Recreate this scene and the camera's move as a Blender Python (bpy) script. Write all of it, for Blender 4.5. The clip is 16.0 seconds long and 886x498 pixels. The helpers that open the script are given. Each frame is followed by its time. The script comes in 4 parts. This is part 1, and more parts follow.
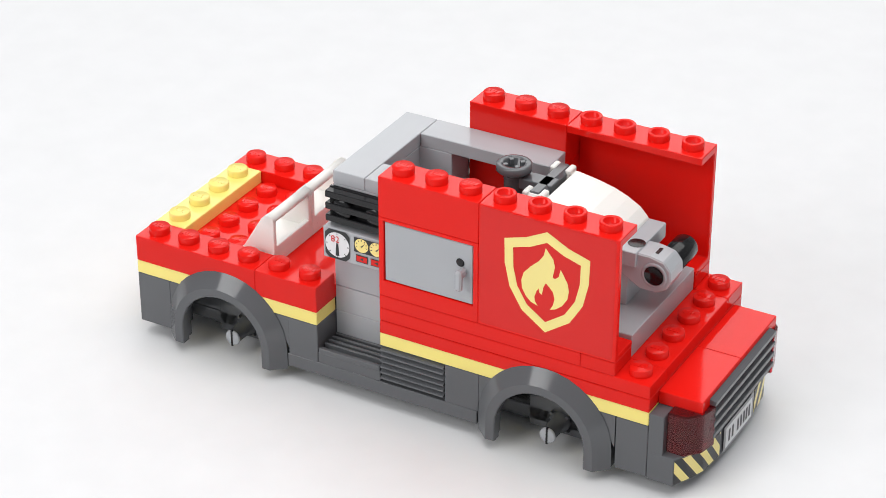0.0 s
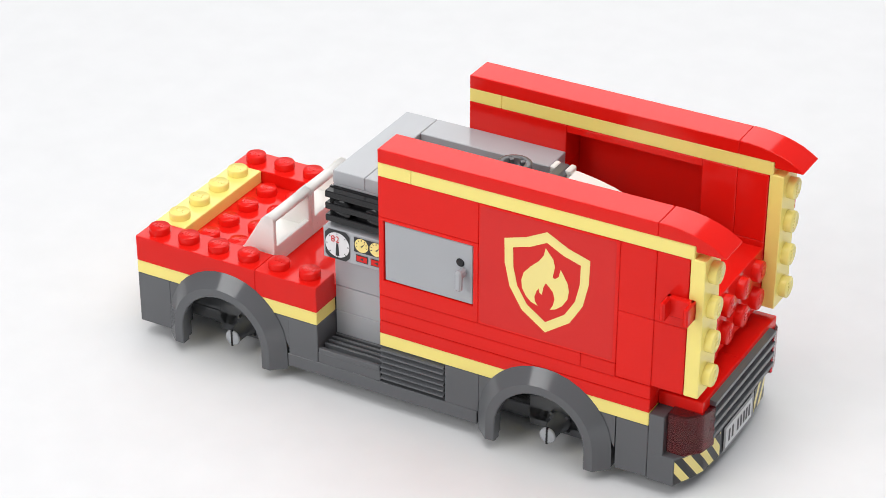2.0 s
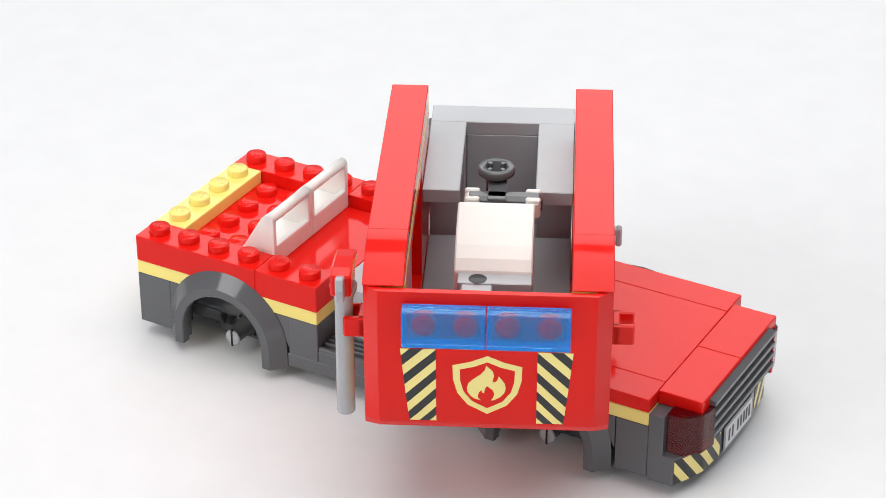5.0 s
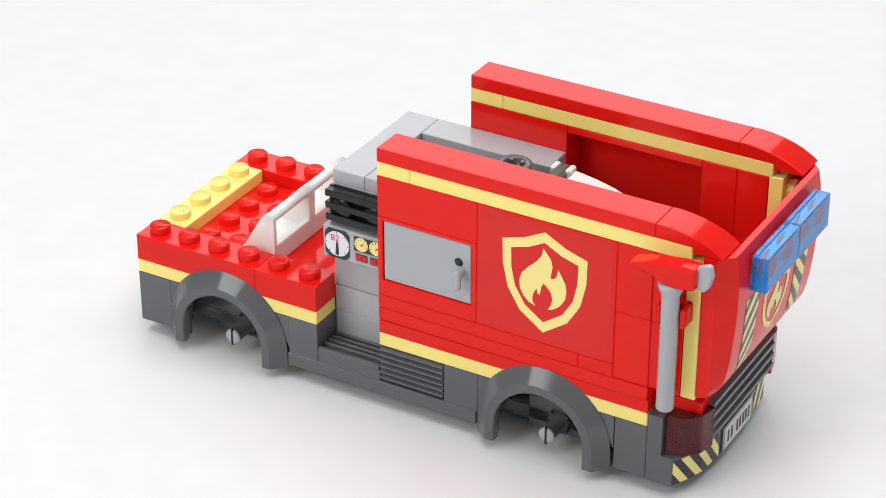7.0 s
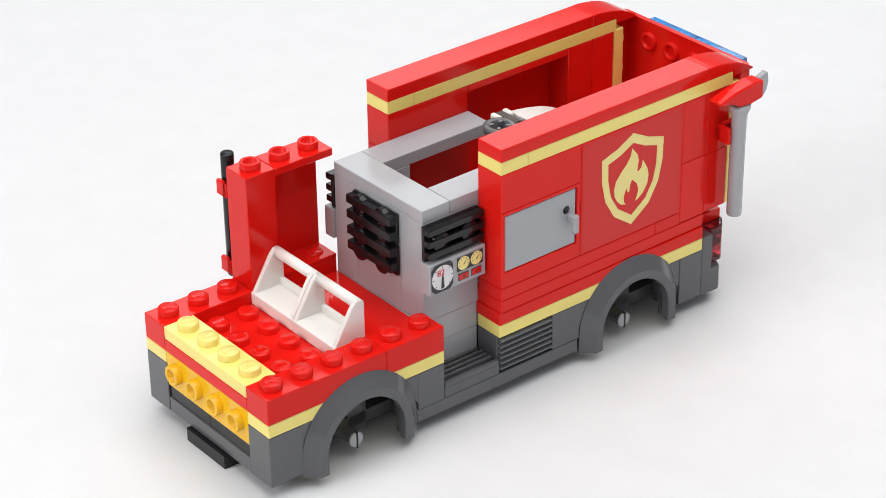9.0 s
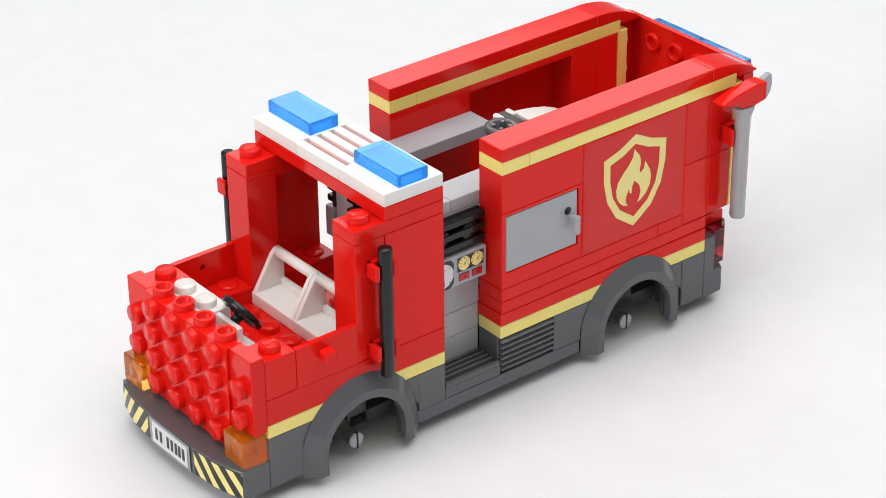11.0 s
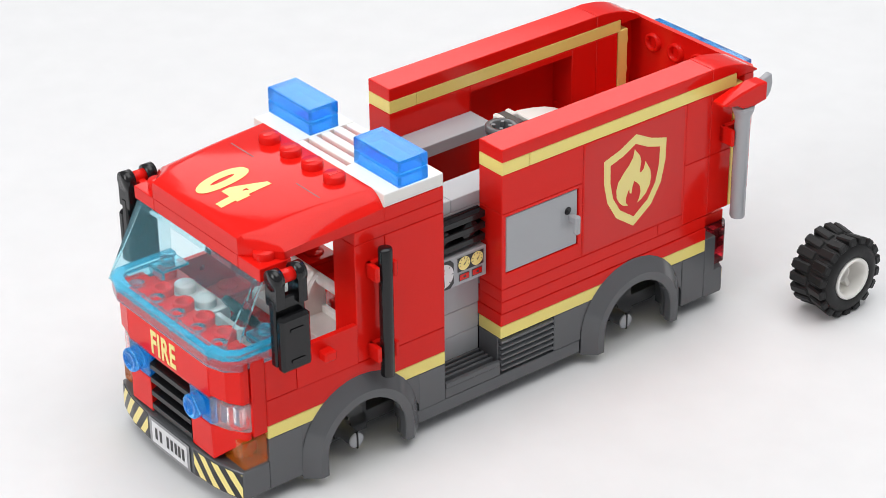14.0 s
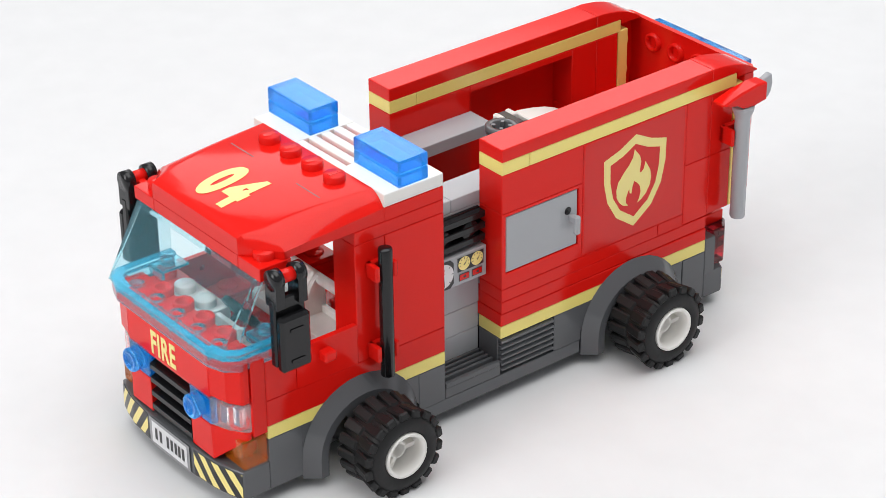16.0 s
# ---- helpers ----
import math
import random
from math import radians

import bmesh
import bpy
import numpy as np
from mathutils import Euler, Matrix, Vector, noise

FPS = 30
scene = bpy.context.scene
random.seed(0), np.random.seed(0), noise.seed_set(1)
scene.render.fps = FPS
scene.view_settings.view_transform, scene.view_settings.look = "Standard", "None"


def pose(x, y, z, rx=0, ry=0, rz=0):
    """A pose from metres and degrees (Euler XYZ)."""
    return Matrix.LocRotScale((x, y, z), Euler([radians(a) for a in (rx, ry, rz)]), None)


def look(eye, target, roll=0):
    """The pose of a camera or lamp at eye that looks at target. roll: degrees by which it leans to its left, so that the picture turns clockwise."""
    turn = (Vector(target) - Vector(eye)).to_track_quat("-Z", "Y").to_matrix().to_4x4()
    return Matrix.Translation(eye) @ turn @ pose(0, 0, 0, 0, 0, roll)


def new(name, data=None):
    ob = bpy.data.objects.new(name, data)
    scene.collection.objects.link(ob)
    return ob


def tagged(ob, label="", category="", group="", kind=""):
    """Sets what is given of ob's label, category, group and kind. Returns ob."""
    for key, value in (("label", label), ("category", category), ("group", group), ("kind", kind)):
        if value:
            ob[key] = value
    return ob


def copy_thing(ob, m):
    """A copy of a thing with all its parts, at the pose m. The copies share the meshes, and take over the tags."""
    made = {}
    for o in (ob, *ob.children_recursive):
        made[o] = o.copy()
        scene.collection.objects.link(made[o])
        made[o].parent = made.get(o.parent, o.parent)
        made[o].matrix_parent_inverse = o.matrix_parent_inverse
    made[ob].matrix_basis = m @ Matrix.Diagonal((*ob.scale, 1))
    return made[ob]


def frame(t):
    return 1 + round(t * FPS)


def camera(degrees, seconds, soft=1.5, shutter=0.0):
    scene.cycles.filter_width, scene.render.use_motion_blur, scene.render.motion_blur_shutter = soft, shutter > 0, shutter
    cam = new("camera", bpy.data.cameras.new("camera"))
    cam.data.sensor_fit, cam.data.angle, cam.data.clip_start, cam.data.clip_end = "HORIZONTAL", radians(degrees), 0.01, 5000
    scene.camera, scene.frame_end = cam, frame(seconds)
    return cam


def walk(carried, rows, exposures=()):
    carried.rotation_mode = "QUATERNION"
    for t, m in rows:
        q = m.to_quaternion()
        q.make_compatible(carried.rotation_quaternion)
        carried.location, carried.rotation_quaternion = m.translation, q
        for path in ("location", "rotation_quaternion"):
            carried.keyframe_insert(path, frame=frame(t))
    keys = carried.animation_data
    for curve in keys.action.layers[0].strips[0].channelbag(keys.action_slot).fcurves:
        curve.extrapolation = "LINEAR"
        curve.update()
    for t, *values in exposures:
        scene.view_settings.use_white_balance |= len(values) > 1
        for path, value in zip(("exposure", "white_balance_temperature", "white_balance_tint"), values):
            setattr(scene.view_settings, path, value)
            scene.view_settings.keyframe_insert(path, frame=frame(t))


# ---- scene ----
FZ = 0.0035            # height of the chassis underside over the table
S, P = 0.008, 0.0032   # one stud of pitch, one plate of height


def eye(t, e, g, roll):
    """A camera row from millimetres."""
    up = Vector((0, 0, FZ))
    return (t, look(Vector(e) / 1000 + up, Vector(g) / 1000 + up, roll))


cam = camera(20.96, 16.0, soft=0.75)
EYE_A = ((290.48, -376.41, 290.24), (70.45, 16.6, 30.38), 0.05)
walk(cam, [eye(0, *EYE_A), eye(7.9, *EYE_A),
           eye(8.0, (290.49, -376.84, 293.75), (70.45, 16.55, 34.47), 0.10),
           eye(8.2, (292.8, -375.4, 299.0), (70.7, 16.34, 39.37), -0.26),
           eye(8.5, (296.6, -376.2, 298.76), (71.26, 15.89, 42.88), -0.77),
           eye(9.2, (296.82, -376.33, 298.5), (71.26, 15.89, 43.01), -0.78),
           eye(11.3, (296.44, -377.1, 296.8), (71.19, 15.79, 42.1), -0.63),
           eye(16.0, (296.44, -377.1, 296.8), (71.19, 15.79, 42.1), -0.63)])

# ---- light: a white light tent with a large diffuser overhead and one at the side ----
world = bpy.data.worlds.new("tent")
scene.world = world
world.use_nodes = True
bg = world.node_tree.nodes["Background"]
bg.inputs[0].default_value, bg.inputs[1].default_value = (0.95, 0.97, 1.0, 1), 0.31


def softbox(name, at, aim, w, h, watts, color):
    data = bpy.data.lights.new(name, "AREA")
    data.shape, data.size, data.size_y, data.energy, data.color = "RECTANGLE", w, h, watts, color
    ob = new(name, data)
    ob.matrix_world = look(at, aim)
    return ob


softbox("overhead_softbox", (0.18, 0.02, 0.95), (0.12, 0.03, 0), 1.15, 0.95, 8.0, (1.0, 1.0, 1.0))
softbox("back_softbox", (-0.38, 0.85, 0.70), (0.07, 0.03, 0.03), 0.9, 0.45, 2.2, (1.0, 1.0, 1.0))
softbox("side_softbox", (-0.40, -0.90, 0.62), (0.07, 0.03, 0.03), 0.6, 0.6, 4.6, (1.0, 1.0, 1.0))
scene.view_settings.exposure = 0.2


# ---- materials ----
def plastic(name, color, rough=0.22, bump=0.03, spec=0.5, sub=0.0):
    """Moulded plastic: faint blotches of tone, fine waviness, a few scuffs in the gloss."""
    m = bpy.data.materials.new(name)
    m.use_nodes = True
    nt = m.node_tree
    n, l = nt.nodes, nt.links
    b = n["Principled BSDF"]
    tc = n.new("ShaderNodeTexCoord")
    big = n.new("ShaderNodeTexNoise")
    big.inputs["Scale"].default_value, big.inputs["Detail"].default_value = 90, 2
    fine = n.new("ShaderNodeTexNoise")
    fine.inputs["Scale"].default_value, fine.inputs["Detail"].default_value = 900, 3
    info = n.new("ShaderNodeObjectInfo")
    l.new(tc.outputs["Object"], big.inputs["Vector"])
    l.new(tc.outputs["Object"], fine.inputs["Vector"])
    add = n.new("ShaderNodeMath")
    add.operation = "ADD"
    l.new(big.outputs["Fac"], add.inputs[0])
    l.new(info.outputs["Random"], add.inputs[1])
    ramp = n.new("ShaderNodeMapRange")
    ramp.inputs["From Min"].default_value, ramp.inputs["From Max"].default_value = 0.3, 1.7
    ramp.inputs["To Min"].default_value, ramp.inputs["To Max"].default_value = 0.95, 1.05
    l.new(add.outputs[0], ramp.inputs["Value"])
    mix = n.new("ShaderNodeVectorMath")
    mix.operation = "SCALE"
    mix.inputs[0].default_value = color
    l.new(ramp.outputs[0], mix.inputs["Scale"])
    l.new(mix.outputs[0], b.inputs["Base Color"])
    rr = n.new("ShaderNodeMapRange")
    rr.inputs["To Min"].default_value, rr.inputs["To Max"].default_value = rough * 0.8, rough * 1.25
    l.new(fine.outputs["Fac"], rr.inputs["Value"])
    l.new(rr.outputs[0], b.inputs["Roughness"])
    bp = n.new("ShaderNodeBump")
    bp.inputs["Strength"].default_value, bp.inputs["Distance"].default_value = bump, 0.0004
    l.new(big.outputs["Fac"], bp.inputs["Height"])
    l.new(bp.outputs[0], b.inputs["Normal"])
    b.inputs["Specular IOR Level"].default_value = spec
    if sub:
        b.inputs["Subsurface Weight"].default_value = sub
        b.inputs["Subsurface Radius"].default_value = (0.003, 0.003, 0.003)
        b.inputs["Subsurface Scale"].default_value = 1.0
    return m


def clear(name, color, rough=0.03, ior=1.45):
    m = bpy.data.materials.new(name)
    m.use_nodes = True
    n, l = m.node_tree.nodes, m.node_tree.links
    b = n["Principled BSDF"]
    b.inputs["Base Color"].default_value = (*color, 1)
    b.inputs["Transmission Weight"].default_value, b.inputs["IOR"].default_value = 1.0, ior
    tc = n.new("ShaderNodeTexCoord")
    fine = n.new("ShaderNodeTexNoise")
    fine.inputs["Scale"].default_value = 500
    rr = n.new("ShaderNodeMapRange")
    rr.inputs["To Min"].default_value, rr.inputs["To Max"].default_value = rough * 0.6, rough * 1.6
    l.new(tc.outputs["Object"], fine.inputs["Vector"])
    l.new(fine.outputs["Fac"], rr.inputs["Value"])
    l.new(rr.outputs[0], b.inputs["Roughness"])
    return m


def tinted(name, thru, body_color, share, ior, rough=0.02):
    """Clear coloured plastic: glass, with a share of the light scattered in the coloured body."""
    m = clear(name, thru, rough, ior)
    n, l = m.node_tree.nodes, m.node_tree.links
    milky = n.new("ShaderNodeBsdfPrincipled")
    milky.inputs["Base Color"].default_value = (*body_color, 1)
    milky.inputs["Roughness"].default_value = 0.12
    mix = n.new("ShaderNodeMixShader")
    mix.inputs[0].default_value = share
    l.new(n["Principled BSDF"].outputs[0], mix.inputs[1])
    l.new(milky.outputs[0], mix.inputs[2])
    l.new(mix.outputs[0], n["Material Output"].inputs[0])
    return m


RED = plastic("red_plastic", (0.745, 0.011, 0.007), rough=0.10, spec=0.22)
YEL = plastic("cool_yellow_plastic", (0.94, 0.78, 0.22), sub=0.1)
AMB = plastic("bright_yellow_plastic", (0.88, 0.50, 0.01))
DGR = plastic("dark_grey_plastic", (0.100, 0.103, 0.110), rough=0.12, spec=0.52)
LGR = plastic("light_grey_plastic", (0.40, 0.41, 0.43), rough=0.17)
WHI = plastic("white_plastic", (0.82, 0.80, 0.76), rough=0.3, sub=0.15)
BLK = plastic("black_plastic", (0.008, 0.008, 0.009), rough=0.16, spec=0.4)
RUB = plastic("black_rubber", (0.008, 0.008, 0.0085), rough=0.5, bump=0.1, spec=0.35)
STK = plastic("red_sticker", (0.68, 0.013, 0.010), rough=0.2, bump=0.02, spec=0.34)
STY = plastic("yellow_print", (0.92, 0.77, 0.27), rough=0.3, bump=0.02)
STW = plastic("white_print", (0.75, 0.75, 0.76), rough=0.3, bump=0.02)
STB = plastic("black_print", (0.02, 0.02, 0.022), rough=0.3, bump=0.02)
STG = plastic("grey_print", (0.28, 0.28, 0.29), rough=0.3, bump=0.02)
TBL = tinted("clear_blue_plastic", (0.20, 0.64, 0.985), (0.0, 0.33, 0.86), 0.24, 1.40)
TRD = tinted("clear_red_plastic", (0.52, 0.022, 0.035), (0.20, 0.004, 0.008), 0.2, 1.40)
TOR = tinted("clear_orange_plastic", (0.98, 0.55, 0.12), (0.85, 0.24, 0.01), 0.22, 1.40)
TCL = tinted("clear_plastic", (0.99, 0.97, 0.98), (0.80, 0.74, 0.76), 0.16, 1.40)
TLB = tinted("clear_light_blue_plastic", (0.80, 0.94, 0.975), (0.35, 0.78, 0.90), 0.05, 1.07, 0.01)
TLP = tinted("thick_light_blue_plastic", (0.50, 0.88, 0.96), (0.08, 0.62, 0.84), 0.12, 1.42)
CLEAR = {m.name for m in (TBL, TRD, TOR, TCL, TLB, TLP)}

paper = plastic("white_paper", (0.715, 0.715, 0.722), rough=0.75, bump=0.02, spec=0.25)


# ---- building ----
def bl(bm, u0, u1, v0, v1, z0, z1, mi=0, bev=0.00016, gap=0.00003):
    """A block with softened edges, from studs along, studs across and plates up."""
    a = [(u0 * S + gap, u1 * S - gap), (v0 * S + gap, v1 * S - gap), (z0 * P + gap * 0.5, z1 * P - gap * 0.5)]
    c = [sum(x) / 2 for x in a]
    d = [x[1] - x[0] for x in a]
    g = bmesh.ops.create_cube(bm, size=1, matrix=Matrix.Translation(c) @ Matrix.Diagonal((*d, 1)))
    es = list({e for v in g["verts"] for e in v.link_edges})
    fs = {f for v in g["verts"] for f in v.link_faces}
    for f in fs:
        f.material_index = mi
    b = min(bev, min(d) * 0.3)
    if b > 0:
        r = bmesh.ops.bevel(bm, geom=es, offset=b, segments=1, affect="EDGES", profile=0.5)
        for f in r["faces"]:
            f.material_index = mi


def cavity(bm, u0, u1, v0, v1, z0, z1):
    """A hollow inside clear plastic: a box whose faces look inwards."""
    c = Vector(((u0 + u1) / 2 * S, (v0 + v1) / 2 * S, (z0 + z1) / 2 * P))
    d = ((u1 - u0) * S, (v1 - v0) * S, (z1 - z0) * P, 1)
    g = bmesh.ops.create_cube(bm, size=1, matrix=Matrix.Translation(c) @ Matrix.Diagonal(d))
    bmesh.ops.reverse_faces(bm, faces=list({f for v in g["verts"] for f in v.link_faces}))


def lathe(bm, m, prof, seg=20, mi=0, smooth=True):
    """Rings (radius, height) in millimetres, turned about the z axis of m; a radius of 0 closes it."""
    prev = None
    for r, h in prof:
        if r == 0:
            ring = [bm.verts.new(m @ Vector((0, 0, h / 1000)))]
        else:
            ring = [bm.verts.new(m @ Vector((math.cos(a) * r / 1000, math.sin(a) * r / 1000, h / 1000)))
                    for a in (2 * math.pi * k / seg for k in range(seg))]
        if prev:
            for k in range(seg):
                q = (k + 1) % seg
                if len(prev) == 1 and len(ring) > 1:
                    f = bm.faces.new((prev[0], ring[q], ring[k]))
                elif len(ring) == 1:
                    f = bm.faces.new((prev[k], prev[q], ring[0]))
                else:
                    f = bm.faces.new((prev[k], prev[q], ring[q], ring[k]))
                f.material_index = mi
                f.smooth = smooth
        prev = ring


AX = {"z": Matrix(), "u": Matrix.Rotation(radians(90), 4, "Y"), "-u": Matrix.Rotation(radians(-90), 4, "Y"),
      "v": Matrix.Rotation(radians(-90), 4, "X"), "-v": Matrix.Rotation(radians(90), 4, "X"), "-z": Matrix.Rotation(radians(180), 4, "X")}


def at(u, v, z, axis="z"):
    return Matrix.Translation((u * S, v * S, z * P)) @ AX[axis]


def stud(bm, u, v, z, axis="z", hollow=False, mi=0):
    m = at(u, v, z, axis)
    if hollow:
        lathe(bm, m, [(2.42, -0.1), (2.42, 1.55), (2.3, 1.7), (1.7, 1.7), (1.6, 1.6), (1.6, 0.2), (0, 0.2)], mi=mi)
        return
    lathe(bm, m, [(2.42, -0.1), (2.42, 1.52), (2.27, 1.7), (0, 1.7)], mi=mi)
    for k in range(4):  # the raised mark on the stud, as plain strokes
        c = m @ Matrix.Translation(((k - 1.5) * 0.00078, 0, 0.00173)) @ Matrix.Diagonal((0.0005, 0.0012, 0.00012, 1))
        g = bmesh.ops.create_cube(bm, size=1, matrix=c)
        for f in {f for v in g["verts"] for f in v.link_faces}:
            f.material_index = mi


def prism(bm, pts, v0, v1, mi=0, plane="uz", bev=0.00015, smooth=False):
    """A profile of (u, z), (v, z) or (u, v) points, pushed through from v0 to v1 in the third direction."""
    def co(a, b, c):
        return {"uz": (a * S, c * S, b * P), "vz": (c * S, a * S, b * P), "uv": (a * S, b * S, c * P)}[plane]
    lo = [bm.verts.new(co(a, b, v0)) for a, b in pts]
    hi = [bm.verts.new(co(a, b, v1)) for a, b in pts]
    n = len(pts)
    fs = [bm.faces.new(lo), bm.faces.new(hi[::-1])]
    for k in range(n):
        fs.append(bm.faces.new((lo[k], hi[k], hi[(k + 1) % n], lo[(k + 1) % n])))
    bmesh.ops.recalc_face_normals(bm, faces=fs)
    for f in fs:
        f.material_index = mi
    if bev:
        es = [e for e in {e for f in fs for e in f.edges} if e.calc_face_angle(0) > 0.5]
        r = bmesh.ops.bevel(bm, geom=es, offset=bev, segments=1, affect="EDGES", profile=0.5)
        for f in r["faces"]:
            f.material_index = mi


def mbox(bm, m, size, mi=0, bev=0.0001):
    """A block of a size in millimetres, centred on the pose m."""
    g = bmesh.ops.create_cube(bm, size=1, matrix=m @ Matrix.Diagonal((*[s / 1000 for s in size], 1)))
    for f in {f for v in g["verts"] for f in v.link_faces}:
        f.material_index = mi
    if bev:
        es = list({e for v in g["verts"] for e in v.link_edges})
        r = bmesh.ops.bevel(bm, geom=es, offset=bev, segments=1, affect="EDGES", profile=0.5)
        for f in r["faces"]:
            f.material_index = mi


def poly(bm, m, pts, mi=0, lift=0.0):
    """A flat shape of millimetre points in the x-y plane of m."""
    f = bm.faces.new([bm.verts.new(m @ Vector((x / 1000, y / 1000, lift / 1000))) for x, y in pts])
    f.material_index = mi
    return f


def ringpoly(bm, m, out, inn, mi=0, lift=0.0):
    a = [bm.verts.new(m @ Vector((x / 1000, y / 1000, lift / 1000))) for x, y in out]
    b = [bm.verts.new(m @ Vector((x / 1000, y / 1000, lift / 1000))) for x, y in inn]
    for k in range(len(a)):
        q = (k + 1) % len(a)
        bm.faces.new((a[k], a[q], b[q], b[k])).material_index = mi


ORIGIN = {}


def part(name, bm, mats, parent=None, label="", pivot=None):
    """Links a bmesh as one mesh object under parent. pivot: where its own origin lies, in metres on the truck."""
    base = ORIGIN.get(parent.name, Vector()) if parent else Vector()
    o = Vector(pivot) if pivot is not None else base
    bmesh.ops.translate(bm, vec=-o, verts=bm.verts)
    me = bpy.data.meshes.new(name)
    bm.to_mesh(me)
    bm.free()
    for m in (mats if isinstance(mats, (list, tuple)) else [mats]):
        me.materials.append(m)
    ob = new(name, me)
    ob.visible_shadow = me.materials[0].name not in CLEAR
    ob.parent = parent
    ob.location = o - base if parent else o
    ORIGIN[ob.name] = o
    if label:
        tagged(ob, label=label)
    return ob


MOVES = []


def comes(ob, t, n=None):
    """The piece lies loose on the table beside the truck until it is put on at t seconds."""
    MOVES.append((ob, t))
    return ob


def brick(name, u0, u1, v0, v1, z0, z1, mat, parent, studs=True, hollow=False, label="", t=None, extra=None):
    bm = bmesh.new()
    bl(bm, u0, u1, v0, v1, z0, z1)
    if studs:
        for i in range(int(round(u1 - u0))):
            for j in range(int(round(v1 - v0))):
                stud(bm, u0 + i + 0.5, v0 + j + 0.5, z1, hollow=hollow)
    if extra:
        extra(bm)
    ob = part(name, bm, mat, parent, label)
    if t is not None:
        comes(ob, t)
    return ob


def text(name, words, size, mat, parent, m, squash=1.0, bold=0.03, fit=None, gap=1.0):
    """Raised lettering in the built-in font; size in millimetres, m: its pose on the truck."""
    cu = bpy.data.curves.new(name, "FONT")
    cu.body, cu.size, cu.align_x, cu.align_y, cu.extrude = words, size / 1000, "CENTER", "CENTER", 0.00004
    cu.offset = size / 1000 * bold
    cu.space_character = gap
    tmp = bpy.data.objects.new("lettering", cu)
    scene.collection.objects.link(tmp)
    dg = bpy.context.evaluated_depsgraph_get()
    bm = bmesh.new()
    me = bpy.data.meshes.new_from_object(tmp.evaluated_get(dg))
    bm.from_mesh(me)
    bpy.data.objects.remove(tmp)
    if fit:  # stretched to a width and height in millimetres, about its middle
        lo = [min(v.co[i] for v in bm.verts) for i in (0, 1)]
        hi = [max(v.co[i] for v in bm.verts) for i in (0, 1)]
        k = [fit[i] / 1000 / (hi[i] - lo[i]) for i in (0, 1)]
        bmesh.ops.translate(bm, vec=(-(lo[0] + hi[0]) / 2, -(lo[1] + hi[1]) / 2, 0), verts=bm.verts)
        bmesh.ops.transform(bm, matrix=Matrix.Diagonal((k[0], k[1], 1, 1)), verts=bm.verts)
    bmesh.ops.transform(bm, matrix=m @ Matrix.Diagonal((squash, 1, 1, 1)), verts=bm.verts)
    return part(name, bm, mat, parent)


def facing(u, v, z, axis):
    """A pose whose x runs to the reader's right and y up on a face that looks along axis."""
    cols = {"-v": ((1, 0, 0), (0, 0, 1), (0, -1, 0)), "v": ((-1, 0, 0), (0, 0, 1), (0, 1, 0)),
            "u": ((0, 1, 0), (0, 0, 1), (1, 0, 0)), "-u": ((0, -1, 0), (0, 0, 1), (-1, 0, 0))}[axis]
    r = Matrix([list(c) for c in cols]).transposed().to_4x4()
    return Matrix.Translation((u * S, v * S, z * P)) @ r


SHIELD = [(0, 11.9), (-4.8, 9.4), (-9.75, 7.9), (-9.6, 2.2), (-8.4, -3.2), (-5.5, -8.0), (0, -11.9),
          (5.5, -8.0), (8.4, -3.2), (9.6, 2.2), (9.75, 7.9), (4.8, 9.4)]
FLAME = [(-0.3, 8.1), (1.5, 5.9), (1.9, 4.3), (1.6, 2.5), (1.5, 1.6), (2.0, 1.5), (2.8, 2.2), (3.2, 4.0), (4.0, 2.7), (4.9, 1.1), (5.2, -0.6),
         (4.9, -2.6), (3.7, -4.5), (2.2, -5.7), (1.0, -6.1), (1.6, -5.0), (2.0, -3.4), (1.6, -1.8), (0.7, -0.8), (-0.1, -0.1), (-0.6, -1.2), (-0.9, -3.1),
         (-1.5, -2.8), (-1.6, -1.7), (-2.2, -2.7), (-2.6, -4.0), (-2.5, -5.1), (-1.8, -6.0), (-3.4, -5.5), (-4.6, -4.4), (-5.5, -2.8), (-5.7, -0.9),
         (-5.2, 1.0), (-3.7, 2.8), (-1.9, 4.5), (-0.7, 6.2)]


def emblem(bm, m, k, mi, lift):
    out = [(x * k, y * k) for x, y in SHIELD]
    inn = [(x * k * 0.79, y * k * 0.79) for x, y in SHIELD]
    ringpoly(bm, m, out, inn, mi, lift)
    poly(bm, m, [(x * k, y * k) for x, y in FLAME], mi, lift)


def clip_x(pts, lo, hi):
    for lim, sign in ((lo, 1), (hi, -1)):
        res = []
        for (x0, y0), (x1, y1) in zip(pts, pts[1:] + pts[:1]):
            a, b = (x0 - lim) * sign, (x1 - lim) * sign
            if a >= 0:
                res.append((x0, y0))
            if a * b < 0:
                s = a / (a - b)
                res.append((x0 + (x1 - x0) * s, y0 + (y1 - y0) * s))
        pts = res
        if len(pts) < 3:
            return []
    return pts


